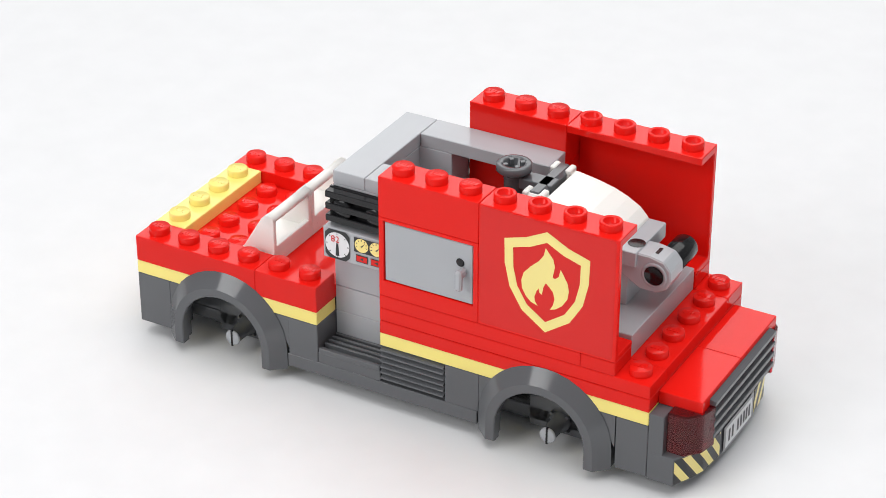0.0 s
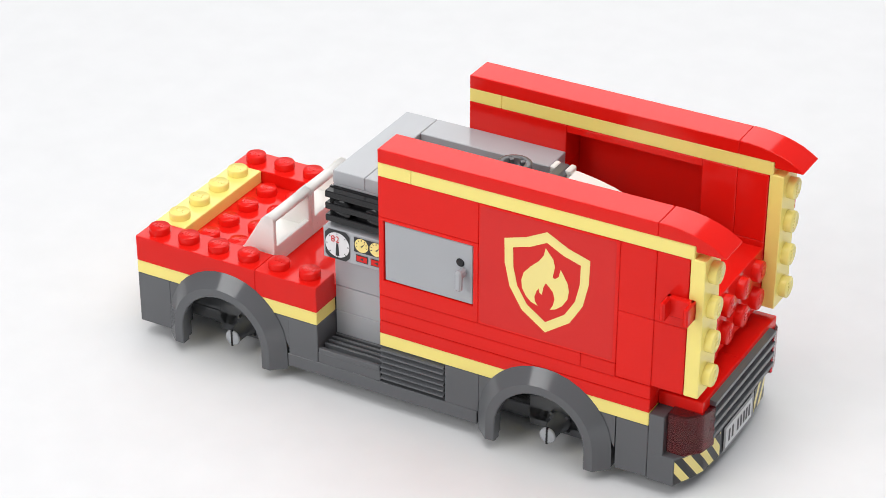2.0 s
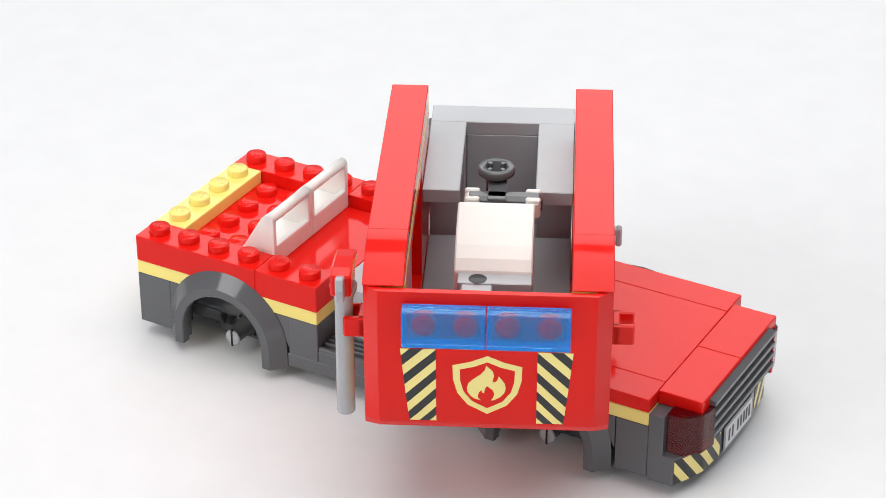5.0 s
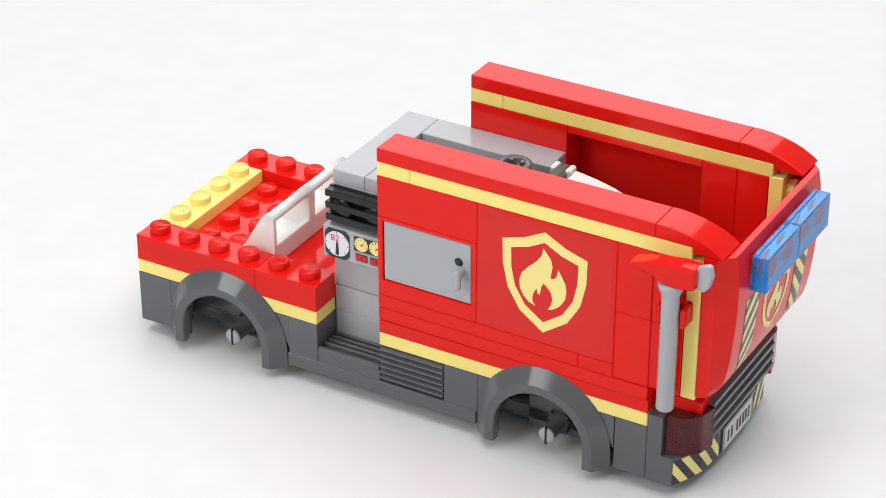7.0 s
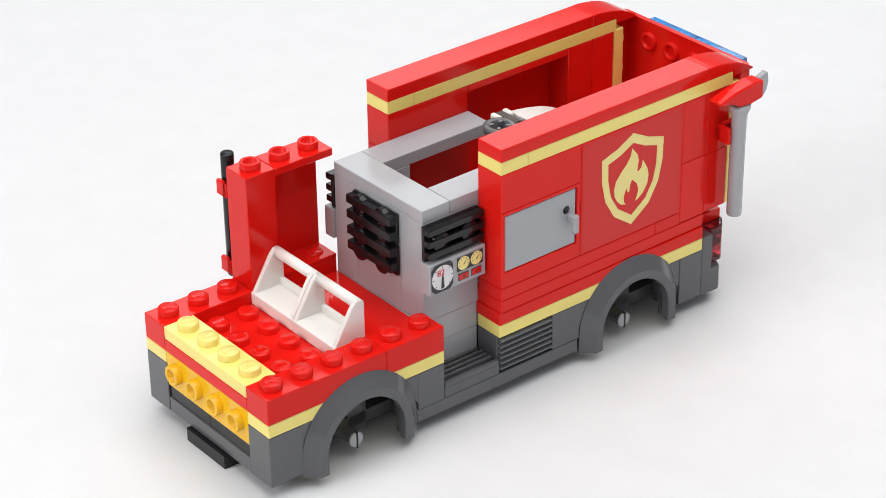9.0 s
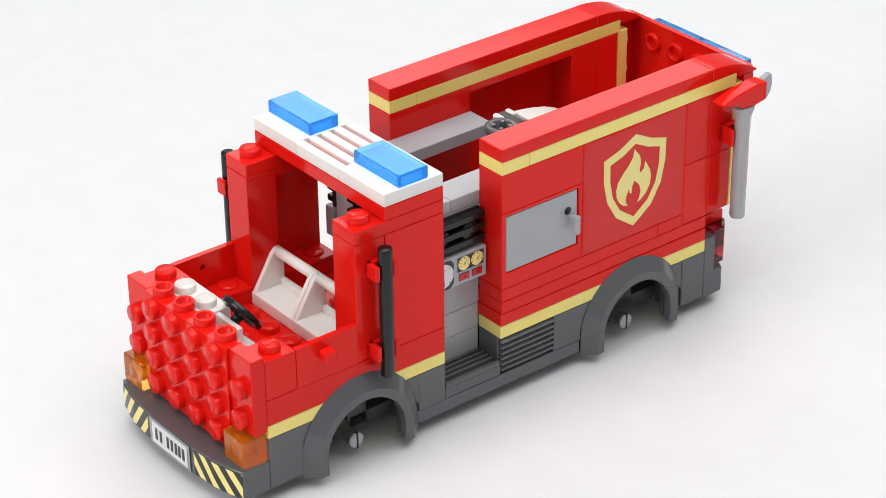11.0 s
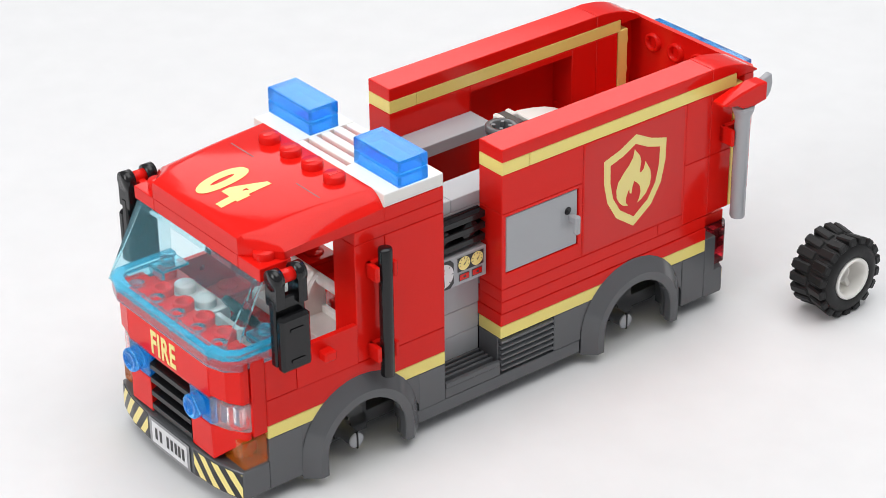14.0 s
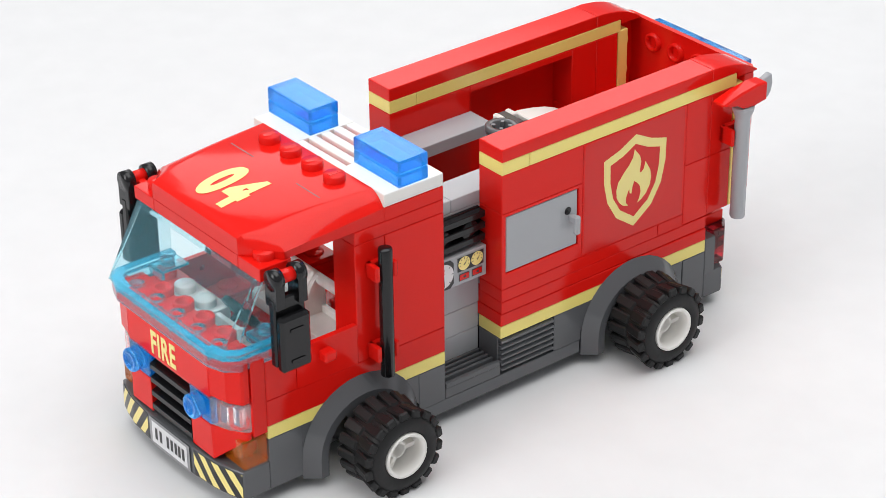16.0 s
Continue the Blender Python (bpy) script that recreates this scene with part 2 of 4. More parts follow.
# ---- the table: one sheet of white paper that sweeps up far behind ----
bm = bmesh.new()
prof = [(-3.0, 0.0), (1.6, 0.0)] + [(1.6 + 0.6 * math.sin(a), 0.6 - 0.6 * math.cos(a)) for a in (radians(10 * k) for k in range(1, 10))] + [(2.2, 2.6)]
dirn, side = Vector((-0.49, 0.872, 0)), Vector((0.872, 0.49, 0))
rows = []
for d, z in prof:
    rows.append([bm.verts.new(dirn * d + side * s + Vector((0, 0, z))) for s in (-3, 3)])
for a, b in zip(rows, rows[1:]):
    bm.faces.new((a[0], b[0], b[1], a[1])).smooth = True
bmesh.ops.recalc_face_normals(bm, faces=bm.faces)
table = part("ground", bm, paper)
tagged(table, "smooth white paper sheet sweeping up behind the toy", "backdrop", kind="structure")
# ---- the toy fire truck: chassis ----
bm = bmesh.new()
bl(bm, 0.4, 15.6, 1, 5, 0, 1)
truck = part("toy_fire_truck", bm, DGR)
tagged(truck, "red and grey toy brick fire truck with yellow stripes", "toy truck")

for q in ((0.02, 1.05, 1, 5, 0.0, 1.2), (0.3, 1.05, 1, 5, 1.2, 4), (5, 6, 1, 5, 1, 4), (10, 11, 1, 5, 1, 4), (15, 16, 1, 5, 0, 5), (1.2, 4.8, 1.6, 4.4, 1, 4),
          # the block down to the table is an unseen stand, added to carry the truck
          (11.2, 14.8, 1.6, 4.4, 1, 4), (0.05, 5, 1, 5, 4, 5), (8, 15, 1, 5, 4, 5), (5, 11, 2, 4, -FZ / P, 0),
          # the last block is an unseen slab, added to stop light leaking underneath
          (1.06, 2.15, 1.02, 1.6, 0.05, 3.6), (1.06, 2.15, 4.4, 4.98, 0.05, 3.6), (1.65, 15.2, 1.35, 4.65, -0.8, -0.01)):
    brick("brick", *q, DGR, truck, studs=False)


for v0, v1 in ((1.02, 1.6), (4.4, 4.98)):
    brick("brick", 11.06, 12.1, v0, v1, 0.05, 3.9, BLK, truck, studs=False, label="black brick in the wheel well")


def pair(fn):
    """Builds a piece for both flanks; fn takes a function that mirrors a span across the truck."""
    fn(lambda a, b: (a, b), 1)
    fn(lambda a, b: (6 - b, 6 - a), -1)


def arch(side, uc):
    """A moulded wheel arch: a broad half ring with a chamfered outer edge and straight legs."""
    bm = bmesh.new()
    zc = 3.6
    n = 18
    prof = []  # (radius, across) loop of the section
    for r, v in ((10.5, -0.06), (10.5, -0.31), (10.75, -0.34), (12.7, -0.34), (15.8, 0.0), (15.4, 0.06), (15.5, 0.9), (14.7, 0.9), (14.7, 0.22), (11.3, 0.22), (11.3, 0.08), (14.4, 0.08), (14.4, -0.06)):
        prof.append((r, v))
    rings = []
    angs = [math.pi * k / n for k in range(n + 1)]
    for k in range(-1, n + 2):
        ring = []
        for r, v in prof:
            if 0 <= k <= n:
                x, z = -math.cos(angs[k]) * r, math.sin(angs[k]) * r
            else:
                x, z = (-r if k < 0 else r), -zc - 0.8
            vv = v if side > 0 else 6 - v
            ring.append(bm.verts.new((uc * S + x / 1000, vv * S, (zc + z) / 1000)))
        rings.append(ring)
    m = len(prof)
    for a, b in zip(rings, rings[1:]):
        for i in range(m):
            f = bm.faces.new((a[i], a[(i + 1) % m], b[(i + 1) % m], b[i]))
    bm.faces.new(rings[0])
    bm.faces.new(rings[-1][::-1])
    bmesh.ops.recalc_face_normals(bm, faces=bm.faces)
    for f in bm.faces:
        f.smooth = True
    for e in bm.edges:
        e.smooth = e.calc_face_angle(0) < 0.4
    a, c = (0.02, 0.9) if side > 0 else (5.1, 5.98)
    for e in (-1, 1):  # webs that close the corners towards the neighbouring bricks
        prism(bm, [(uc + e * 2.04, 1.5), (uc + e * 2.04, 3.98), (uc + e * 1.56, 3.98)], a, c, bev=0)
    part("wheel_arch", bm, DGR, truck)
    # axle holder and slotted pin; a black sliver paints the shade in the slot
    bm = bmesh.new()
    v0, v1 = (1.0, 1.65) if side > 0 else (4.35, 5.0)
    bl(bm, uc - 0.95, uc + 0.95, v0, v1, -0.5, 2.2)
    ax = "-v" if side > 0 else "v"
    vv = 1.0 if side > 0 else 5.0
    # shaft coloured darker than the pin's end, for the shade in the well
    lathe(bm, at(uc, vv, 0.5, ax), [(2.4, -0.5), (2.4, 1.0), (1.75, 1.4), (1.75, 6.0)], 18)
    lathe(bm, at(uc, vv, 0.5, ax), [(1.75, 5.9), (1.9, 6.1), (1.9, 6.3), (1.6, 6.6), (0, 6.6)], 18, mi=2)
    mbox(bm, at(uc, vv, 0.5, ax) @ Matrix.Translation((0, 0, 0.0064)), (0.45, 4.0, 0.6), mi=1, bev=0)
    for k in range(4):
        mbox(bm, at(uc, vv, 0.5, ax) @ Matrix.Rotation(radians(45 + 90 * k), 4, "Z") @ Matrix.Translation((0.0022, 0, 0.0004)), (1.6, 0.7, 1.2))
    part("axle_pin", bm, [DGR, BLK, LGR], truck)


for uc in (3.02, 13.02):
    arch(1, uc)
    arch(-1, uc)


def flank(mir, sd):
    def b(name, u0, u1, v0, v1, z0, z1, mat, **k):
        a, c = mir(v0, v1)
        return brick(name, u0, u1, a, c, z0, z1, mat, truck, **k)
    b("brick", 0, 1.1, 0, 1, 0, 4, DGR, studs=False)
    b("brick", 5.05, 6, 0, 1, 1, 4, DGR, studs=False)
    b("plate", 5.0, 11, 0, 1, 0, 1.05, DGR, studs=False)
    b("brick", 10, 11.05, 0, 1, 1.05, 4, DGR, studs=False)
    b("brick", 15.08, 16, 0, 1, 0, 4, DGR, studs=False)
    b("plate", 0, 4, 0, 1, 4, 5, YEL, studs=False)
    b("plate", 4, 6, 0, 1, 4, 5, YEL, studs=False)
    b("plate", 8, 16, 0, 1, 4, 5, YEL, studs=False)
    b("brick", 0, 4, 0, 1, 5, 7, RED)
    b("brick", 4, 6, 0, 1, 5, 7, RED)
    b("plate", 8, 16, 0, 1, 5, 6, RED, studs=False)
    # ribbed foot step in the recess
    bm = bmesh.new()
    a, c = mir(0, 1)
    bl(bm, 6, 8, a, c, 1.05, 1.9)
    step = part("foot_step", bm, DGR, truck, "ribbed dark grey step plate")
    for k in range(5):
        q = mir(-0.01, 0.12) if k == 0 else mir(0.1 + 0.2 * k, 0.2 + 0.2 * k)
        bm = bmesh.new()
        bl(bm, 6.02, 7.98, q[0], q[1], 1.85, 2.25)
        part("rib", bm, DGR, step)
    # louvred side grille
    bm = bmesh.new()
    a, c = mir(0.14, 1)
    bl(bm, 8, 10, a, c, 1.05, 4)
    for k in range(6):
        z = 1.25 + k * 0.45
        f, g = (0.14, -0.02) if sd > 0 else (5.86, 6.02)
        prism(bm, [(f, z), (g, z + 0.1), (g, z + 0.22), (f, z + 0.42)], 8.02, 9.98, plane="vz", bev=0)
    part("side_grille", bm, DGR, truck, "dark grey louvred grille brick")


pair(flank)

# light grey block of the pump bay that stays on the chassis
bm = bmesh.new()
bl(bm, 6, 8, 1, 5, 1, 4)
part("brick", bm, LGR, truck)
brick("plate", 6, 8, 1, 5, 4, 6, LGR, truck, studs=False)
brick("plate", 8, 16, 1, 5, 5, 6, RED, truck, studs=False)

# hood floor with studs and the tiles behind the seats
bm = bmesh.new()
bl(bm, 0, 3, 1, 5, 5, 6)
for i in (1.5, 2.5):
    for j in range(4):
        stud(bm, i, 1.5 + j, 6)
part("plate", bm, RED, truck)
brick("tile", 3, 6, 1, 5, 5, 6, RED, truck, studs=False)
brick("plate", 0, 1, 1, 5, 6, 7, YEL, truck, label="pale yellow plate with four studs")

# bright yellow brick with hollow side studs on the nose
bm = bmesh.new()
bl(bm, 0.02, 0.98, 1, 5, 2.2, 4.97)
for j in range(4):
    stud(bm, 0.02, 1.5 + j, 3.7, "-u", hollow=True)
part("brick", bm, AMB, truck, "bright yellow brick with hollow side studs")
bm = bmesh.new()
bl(bm, 0.06, 0.9, 1, 3, 1.2, 2.2)
bl(bm, 0.06, 0.9, 3, 5, 1.2, 2.2)
bl(bm, -0.12, 1.6, 2.1, 4.0, -1.1, 0.0)
part("nose_plate", bm, BLK, truck, "black plate under the nose")


def seat(v0):
    bm = bmesh.new()
    bl(bm, 2.95, 4.02, v0, v0 + 2, 6.02, 7.0)
    for a in (v0 + 0.01, v0 + 1.84):
        prism(bm, [(2.97, 6.9), (4.02, 6.9), (4.02, 9.6), (3.92, 9.95), (3.76, 9.95), (3.62, 9.6)], a, a + 0.15)
    bl(bm, 3.86, 4.02, v0 + 0.1, v0 + 1.9, 6.9, 7.5)
    lathe(bm, at(3.86, v0 + 0.02, 9.6, "v"), [(0, 0), (1.25, 0.05), (1.25, 15.6), (0, 15.65)], 14)
    part("seat", bm, WHI, truck, "white moulded seat with an open back frame")


seat(1)
seat(3)

# tail: red tiles, slatted panel, tail lamps and rounded bumper
brick("tile", 16, 17.25, 0.55, 3, 5, 6, RED, truck, studs=False)
brick("tile", 16, 17.25, 3, 5.45, 5, 6, RED, truck, studs=False)


def slats(u0, sgn, v0, v1, z0, z1, n, name, mat, label, parent=truck, t=None):
    bm = bmesh.new()
    a, c = sorted((u0, u0 - sgn * 0.35))
    bl(bm, a, c, v0, v1, z0, z1)
    h = (z1 - z0) / n
    for k in range(n):
        z = z0 + h * k
        f, g = u0, u0 + sgn * 0.28
        prism(bm, [(f, z + h * 0.12), (g, z + h * 0.18), (g, z + h * 0.56), (f, z + h * 0.8)], v0, v1, mi=0, bev=0.00008)
    ob = part(name, bm, mat, parent, label)
    if t is not None:
        comes(ob, t)
    return ob


slats(17.15, 1, 1.0, 5.0, 2.6, 5.9, 4, "rear_grille", DGR, "dark grey slatted tail panel")


def tail_lamp(mir, sd):
    bm = bmesh.new()
    w, e = (0.15, 1.08) if sd > 0 else (5.85, 4.92)
    prism(bm, [(16.45, w), (16.95, w), (17.3, w + (e - w) * 0.4), (17.42, e), (16.45, e)], 2.15, 5.2, plane="uv", bev=0.0003)
    part("tail_lamp", bm, TRD, truck, "clear dark red tail lamp")
    bm = bmesh.new()
    a, c = mir(0, 1)
    bl(bm, 16, 16.43, a, c, 0, 5)
    part("bracket", bm, DGR, truck)


pair(tail_lamp)


def bumper(u0, sgn, name, z0, z1, t=None, edge=0.86):
    """A bumper with rounded ends, hazard bars on the corners and a plate in the middle."""
    bm = bmesh.new()
    mid = 0.5 * (edge + 1.13)
    out = [(0.0, 0.0), (edge, 0.0), (mid, 0.4), (1.13, 0.95), (1.22, 1.9), (1.25, 3.0), (1.22, 4.1), (1.13, 5.05), (mid, 5.6), (edge, 6.0), (0.0, 6.0)]
    prism(bm, [(u0 + sgn * a, b) for a, b in out], z0, z1, plane="uv", bev=0.0002)
    for f in bm.faces:
        f.smooth = False
    # printed plate: frame, white field, dark bars for its signs
    ax = "u" if sgn > 0 else "-u"
    zc = (z0 + z1) / 2
    h = (z1 - z0) * P * 1000
    m = facing(u0 + sgn * 1.262, 3.0, zc, ax)
    poly(bm, m, [(-8, -h / 2 + 0.2), (8, -h / 2 + 0.2), (8, h / 2 - 0.2), (-8, h / 2 - 0.2)], 4, 0.0)
    poly(bm, m, [(-7, -h / 2 + 0.9), (7, -h / 2 + 0.9), (7, h / 2 - 0.9), (-7, h / 2 - 0.9)], 1, 0.06)
    for k, x in enumerate((-5.2, -3.4, -0.6, 1.0, 2.6, 4.0, 5.5)):
        poly(bm, m, [(x - 0.5, -1.5), (x + 0.5, -1.5), (x + 0.5, 1.5), (x - 0.5, 1.5)], 3, 0.12)
    # hazard bars follow the two facets of each corner
    for s in (-1, 1):
        pts = [(edge + 0.01, 0.03), (mid, 0.41), (1.13, 0.96), (1.21, 1.85)]
        if s > 0:
            pts = [(p, 6 - q) for p, q in pts]
        lens = [0.0]
        for p, q in zip(pts, pts[1:]):
            lens.append(lens[-1] + math.hypot(q[0] - p[0], q[1] - p[1]) * 8)
        tot = lens[-1]
        zb, zt = z0 * P * 1000 + 0.5, z1 * P * 1000 - 0.5
        hh = zt - zb

        def place(x, y, lift):
            x = max(0.0, min(tot, x))
            k = max(i for i in range(len(lens) - 1) if lens[i] <= x + 1e-9)
            f = (x - lens[k]) / (lens[k + 1] - lens[k])
            p = Vector(pts[k]).lerp(Vector(pts[k + 1]), f)
            nrm = Vector((0.9, -0.45 * (1 if s < 0 else -1))).normalized() if k < 2 else Vector((1, -0.15 * (1 if s < 0 else -1))).normalized()
            p = p + nrm * lift
            return Vector(((u0 + sgn * p.x) * S, p.y * S, y / 1000))
        k = -0.75 if sgn > 0 else 0.75
        per, ny = 4.3, 6
        i0, i1 = int(-hh / per) - 1, int((tot + hh) / per * 2) + 3
        for i in range(2 * i0, i1):
            mi = 2 if i % 2 else 3
            for seg in range(8):
                xa, xb = per / 2 * (i + seg / 8), per / 2 * (i + (seg + 1) / 8)
                for j in range(ny):
                    y0, y1 = hh * j / ny, hh * (j + 1) / ny
                    q = [(xa + k * y0, y0), (xb + k * y0, y0), (xb + k * y1, y1), (xa + k * y1, y1)]
                    if max(x for x, y in q) <= 0 or min(x for x, y in q) >= tot:
                        continue
                    cut = clip_x(q, 0, tot)
                    if len(cut) > 2:
                        bm.faces.new([bm.verts.new(place(x, zb + y, 0.016)) for x, y in cut]).material_index = mi
    ob = part(name, bm, [DGR, STW, STY, STB, STG], truck, "rounded dark grey bumper with hazard bars and a white plate")
    if t is not None:
        comes(ob, t)
    return ob


bumper(16.05, 1, "rear_bumper", -0.1, 2.05, edge=0.7)

# ---- the turning superstructure ----
C = Vector((10 * S, 3 * S, 0))
bm = bmesh.new()
bl(bm, 8, 16, 1, 5, 6.02, 7)
bl(bm, 8, 16, 0, 1, 6.02, 7)
bl(bm, 8, 16, 5, 6, 6.02, 7)
for j in range(6):
    stud(bm, 15.5, j + 0.5, 7)
body = part("superstructure", bm, RED, truck, "turning red box body of the truck", pivot=C)

bm = bmesh.new()
bl(bm, 6, 8, 1, 2, 6.03, 14)
bl(bm, 6, 8, 4, 5, 6.03, 14)
bl(bm, 6, 7, 2, 4, 6.03, 14)
bl(bm, 7, 8, 2, 4, 6.03, 7)
part("brick", bm, LGR, body, "light grey wall of the pump bay")
brick("tile", 6, 7, 1, 5, 14, 15, LGR, body, studs=False)
brick("tile", 7, 11, 1, 2, 14, 15, LGR, body, studs=False)
brick("tile", 7, 11, 4, 5, 14, 15, LGR, body, studs=False)


def vent(name, axis, c0, c1, z0, z1, n, at0):
    """A black slatted vent: a plate with louvre bars standing off it and studs seen between."""
    bm = bmesh.new()
    h = (z1 - z0) / n
    for k in range(n):
        z = z0 + h * k
        if axis == "-u":
            bl(bm, at0 - 0.36, at0 - 0.1, c0, c1, z + h * 0.35, z + h * 0.92)
        else:
            v0, v1 = (at0 - 0.36, at0 - 0.1) if axis == "-v" else (at0 + 0.1, at0 + 0.36)
            bl(bm, c0, c1, v0, v1, z + h * 0.35, z + h * 0.92)
    if axis == "-u":
        bl(bm, at0 - 0.12, at0, c0, c1, z0, z1)
        for j in (0.5, 1.5):
            for z in (z0 + (z1 - z0) * 0.27, z0 + (z1 - z0) * 0.76):
                stud(bm, at0 - 0.1, c0 + j, z, "-u")
    else:
        v0, v1 = (at0 - 0.12, at0) if axis == "-v" else (at0, at0 + 0.12)
        bl(bm, c0, c1, v0, v1, z0, z1)
        for j in (0.5, 1.5):
            stud(bm, c0 + j, v0 + 0.02 if axis == "-v" else v1 - 0.02, (z0 + z1) / 2, axis)
    part(name, bm, BLK, body, "black slatted vent tile")


vent("vent", "-u", 2, 4, 8.9, 11.3, 2, 6)
vent("vent", "-u", 2, 4, 11.4, 13.8, 2, 6)
vent("vent", "-v", 5.95, 7.95, 11.2, 13.9, 3, 1)
vent("vent", "v", 5.95, 7.95, 11.2, 13.9, 3, 5)


def gauge_tile(sd):
    ax = "-v" if sd > 0 else "v"
    a, c = (0.6, 1.0) if sd > 0 else (5.0, 5.4)
    bm = bmesh.new()
    bl(bm, 5.9, 7.95, a, c, 8.75, 11.15)
    m = facing(6.925, 0.6 - 0.008 if sd > 0 else 5.4 + 0.008, 9.95, ax)
    def disc(x, y, r, mi, lift, n=24):
        poly(bm, m, [(x + r * math.cos(2 * math.pi * k / n), y + r * math.sin(2 * math.pi * k / n)) for k in range(n)], mi, lift)
    poly(bm, m, [(-7.6, -2.6), (-6.6, -3.6), (-2.4, -3.6), (-1.4, -2.6), (-1.4, 2.6), (-2.4, 3.6), (-6.6, 3.6), (-7.6, 2.6)], 1, 0.05)
    disc(-4.5, 0, 3.05, 2, 0.1)
    poly(bm, m, [(-5.0, -2.7), (-4.0, -2.7), (-4.25, 0.4), (-4.75, 0.4)], 1, 0.15)
    for k in range(8):
        ca, sa = math.cos(math.pi * k / 4), math.sin(math.pi * k / 4)
        poly(bm, m, [(-4.5 + r * ca - w * sa, r * sa + w * ca) for r, w in ((2.45, -0.09), (2.95, -0.09), (2.95, 0.09), (2.45, 0.09))], 1, 0.15)
    for x in (1.6, 5.3):
        poly(bm, m, [(x - 1.9, -0.4), (x + 1.9, -0.4), (x + 1.9, 3.2), (x - 1.9, 3.2)], 1, 0.05)
        disc(x, 1.45, 1.7, 3, 0.1)
        for k in range(7):
            an = math.pi * (k - 0.5) / 5
            ca, sa = math.cos(an), math.sin(an)
            poly(bm, m, [(x + r * ca - w * sa, 1.45 + r * sa + w * ca) for r, w in ((1.1, -0.08), (1.5, -0.08), (1.5, 0.08), (1.1, 0.08))], 1, 0.15)
        poly(bm, m, [(x - 0.2, 1.2), (x + 0.1, 1.0), (x + 0.9, 2.2)], 1, 0.15)
        poly(bm, m, [(x - 1.5, -2.8), (x + 1.5, -2.8), (x + 1.5, -1.0), (x - 1.5, -1.0)], 1, 0.05)
        poly(bm, m, [(x - 1.3, -2.6), (x + 1.3, -2.6), (x + 1.3, -1.2), (x - 1.3, -1.2)], 4, 0.1)
        poly(bm, m, [(x - 0.5, -1.9), (x + 0.4, -2.3), (x + 0.4, -1.5)], 1, 0.15)
    part("gauge_panel", bm, [LGR, STB, STW, STY, STK], body, "light grey tile with printed dials and red buttons")
    text("digits", "82", 2.2, STK, body, m @ Matrix.Translation((-0.0050, 0.0013, 0.0002)), bold=-0.012)


gauge_tile(1)
gauge_tile(-1)


def box_wall(mir, sd):
    def b(name, u0, u1, v0, v1, z0, z1, mat, **k):
        a, c = mir(v0, v1)
        return brick(name, u0, u1, a, c, z0, z1, mat, body, **k)
    b("plate", 8, 14, 0, 1, 7, 8, RED, studs=False)
    b("plate", 14, 15, 0, 1, 7, 8, RED, studs=False)
    b("brick", 8, 11, 0, 1, 14, 17, RED)
    # cupboard frame with a grey door
    bm = bmesh.new()
    for q in ((8, 8.16, 8, 14), (10.84, 11, 8, 14)):
        a, c = mir(0, 1)
        bl(bm, q[0], q[1], a, c, q[2], q[3])
    a, c = mir(0, 1)
    bl(bm, 8.1, 10.9, a, c, 8, 9.2)
    bl(bm, 8.1, 10.9, a, c, 13.7, 14)
    a, c = mir(0.3, 1)
    bl(bm, 8.1, 10.9, a, c, 9, 13.9)
    part("cupboard", bm, RED, body, "red locker brick")
    bm = bmesh.new()
    a, c = mir(0.03, 0.2)
    bl(bm, 8.18, 10.82, a, c, 9.24, 13.66)
    f = 0.03 if sd > 0 else 5.97
    ax = "-v" if sd > 0 else "v"
    lathe(bm, at(10.46, f, 12.2, ax), [(1.0, 0.02), (0.9, 0.05), (0, 0.03)], 14, mi=1)
    locker = part("door", bm, [LGR, BLK], body, "closed light grey locker door with a small handle")
    bm = bmesh.new()
    a, c = mir(-0.3, 0.04)
    bl(bm, 10.47, 10.66, a, c, 11.3, 11.9, bev=0.0003)
    a, c = mir(-0.34, -0.16)
    bl(bm, 10.46, 10.67, a, c, 10.5, 12.0, bev=0.0006)
    part("handle", bm, LGR, locker)
    # tall thin panel with hollow studs
    bm = bmesh.new()
    sect = [(0, 8.01), (1, 8.01), (1, 8.4), (0.16, 8.4), (0.16, 16.45), (1, 16.45), (1, 16.99), (0, 16.99)]
    prism(bm, [(mir(v, v)[0], z) for v, z in sect], 11.004, 14.996, plane="vz")
    for i in range(4):
        stud(bm, 11.5 + i, 0.5 if sd > 0 else 5.5, 17, hollow=True)
    part("wall_panel", bm, RED, body, "tall thin red panel with four hollow studs")
    # printed sticker with the flame shield
    bm = bmesh.new()
    m = facing(12.98, -0.001 if sd > 0 else 6.001, 12.55, ax)
    poly(bm, m, [(-15, -14), (15, -14), (15.4, -13.5), (15.4, 13.4), (15, 13.8), (-15, 13.8), (-15.4, 13.4), (-15.4, -13.5)], 0, 0.04)
    emblem(bm, m, 1.0, 1, 0.1)
    part("sticker", bm, [STK, STY], body, "red sticker with a yellow flame shield")


pair(box_wall)

# pump gear inside the body
bm = bmesh.new()
bl(bm, 13, 14.98, 1.02, 4.98, 7, 8.7)
bl(bm, 8.2, 13, 1, 5, 7, 7.6)
part("plate", bm, LGR, body, "light grey deck plate")
bm = bmesh.new()
dome = [(11.8, 7.6), (14.0, 7.6), (14.0, 12.9), (13.75, 13.55), (13.4, 14.05), (13.0, 14.45), (12.5, 14.75), (12.0, 14.95), (11.8, 15.0)]
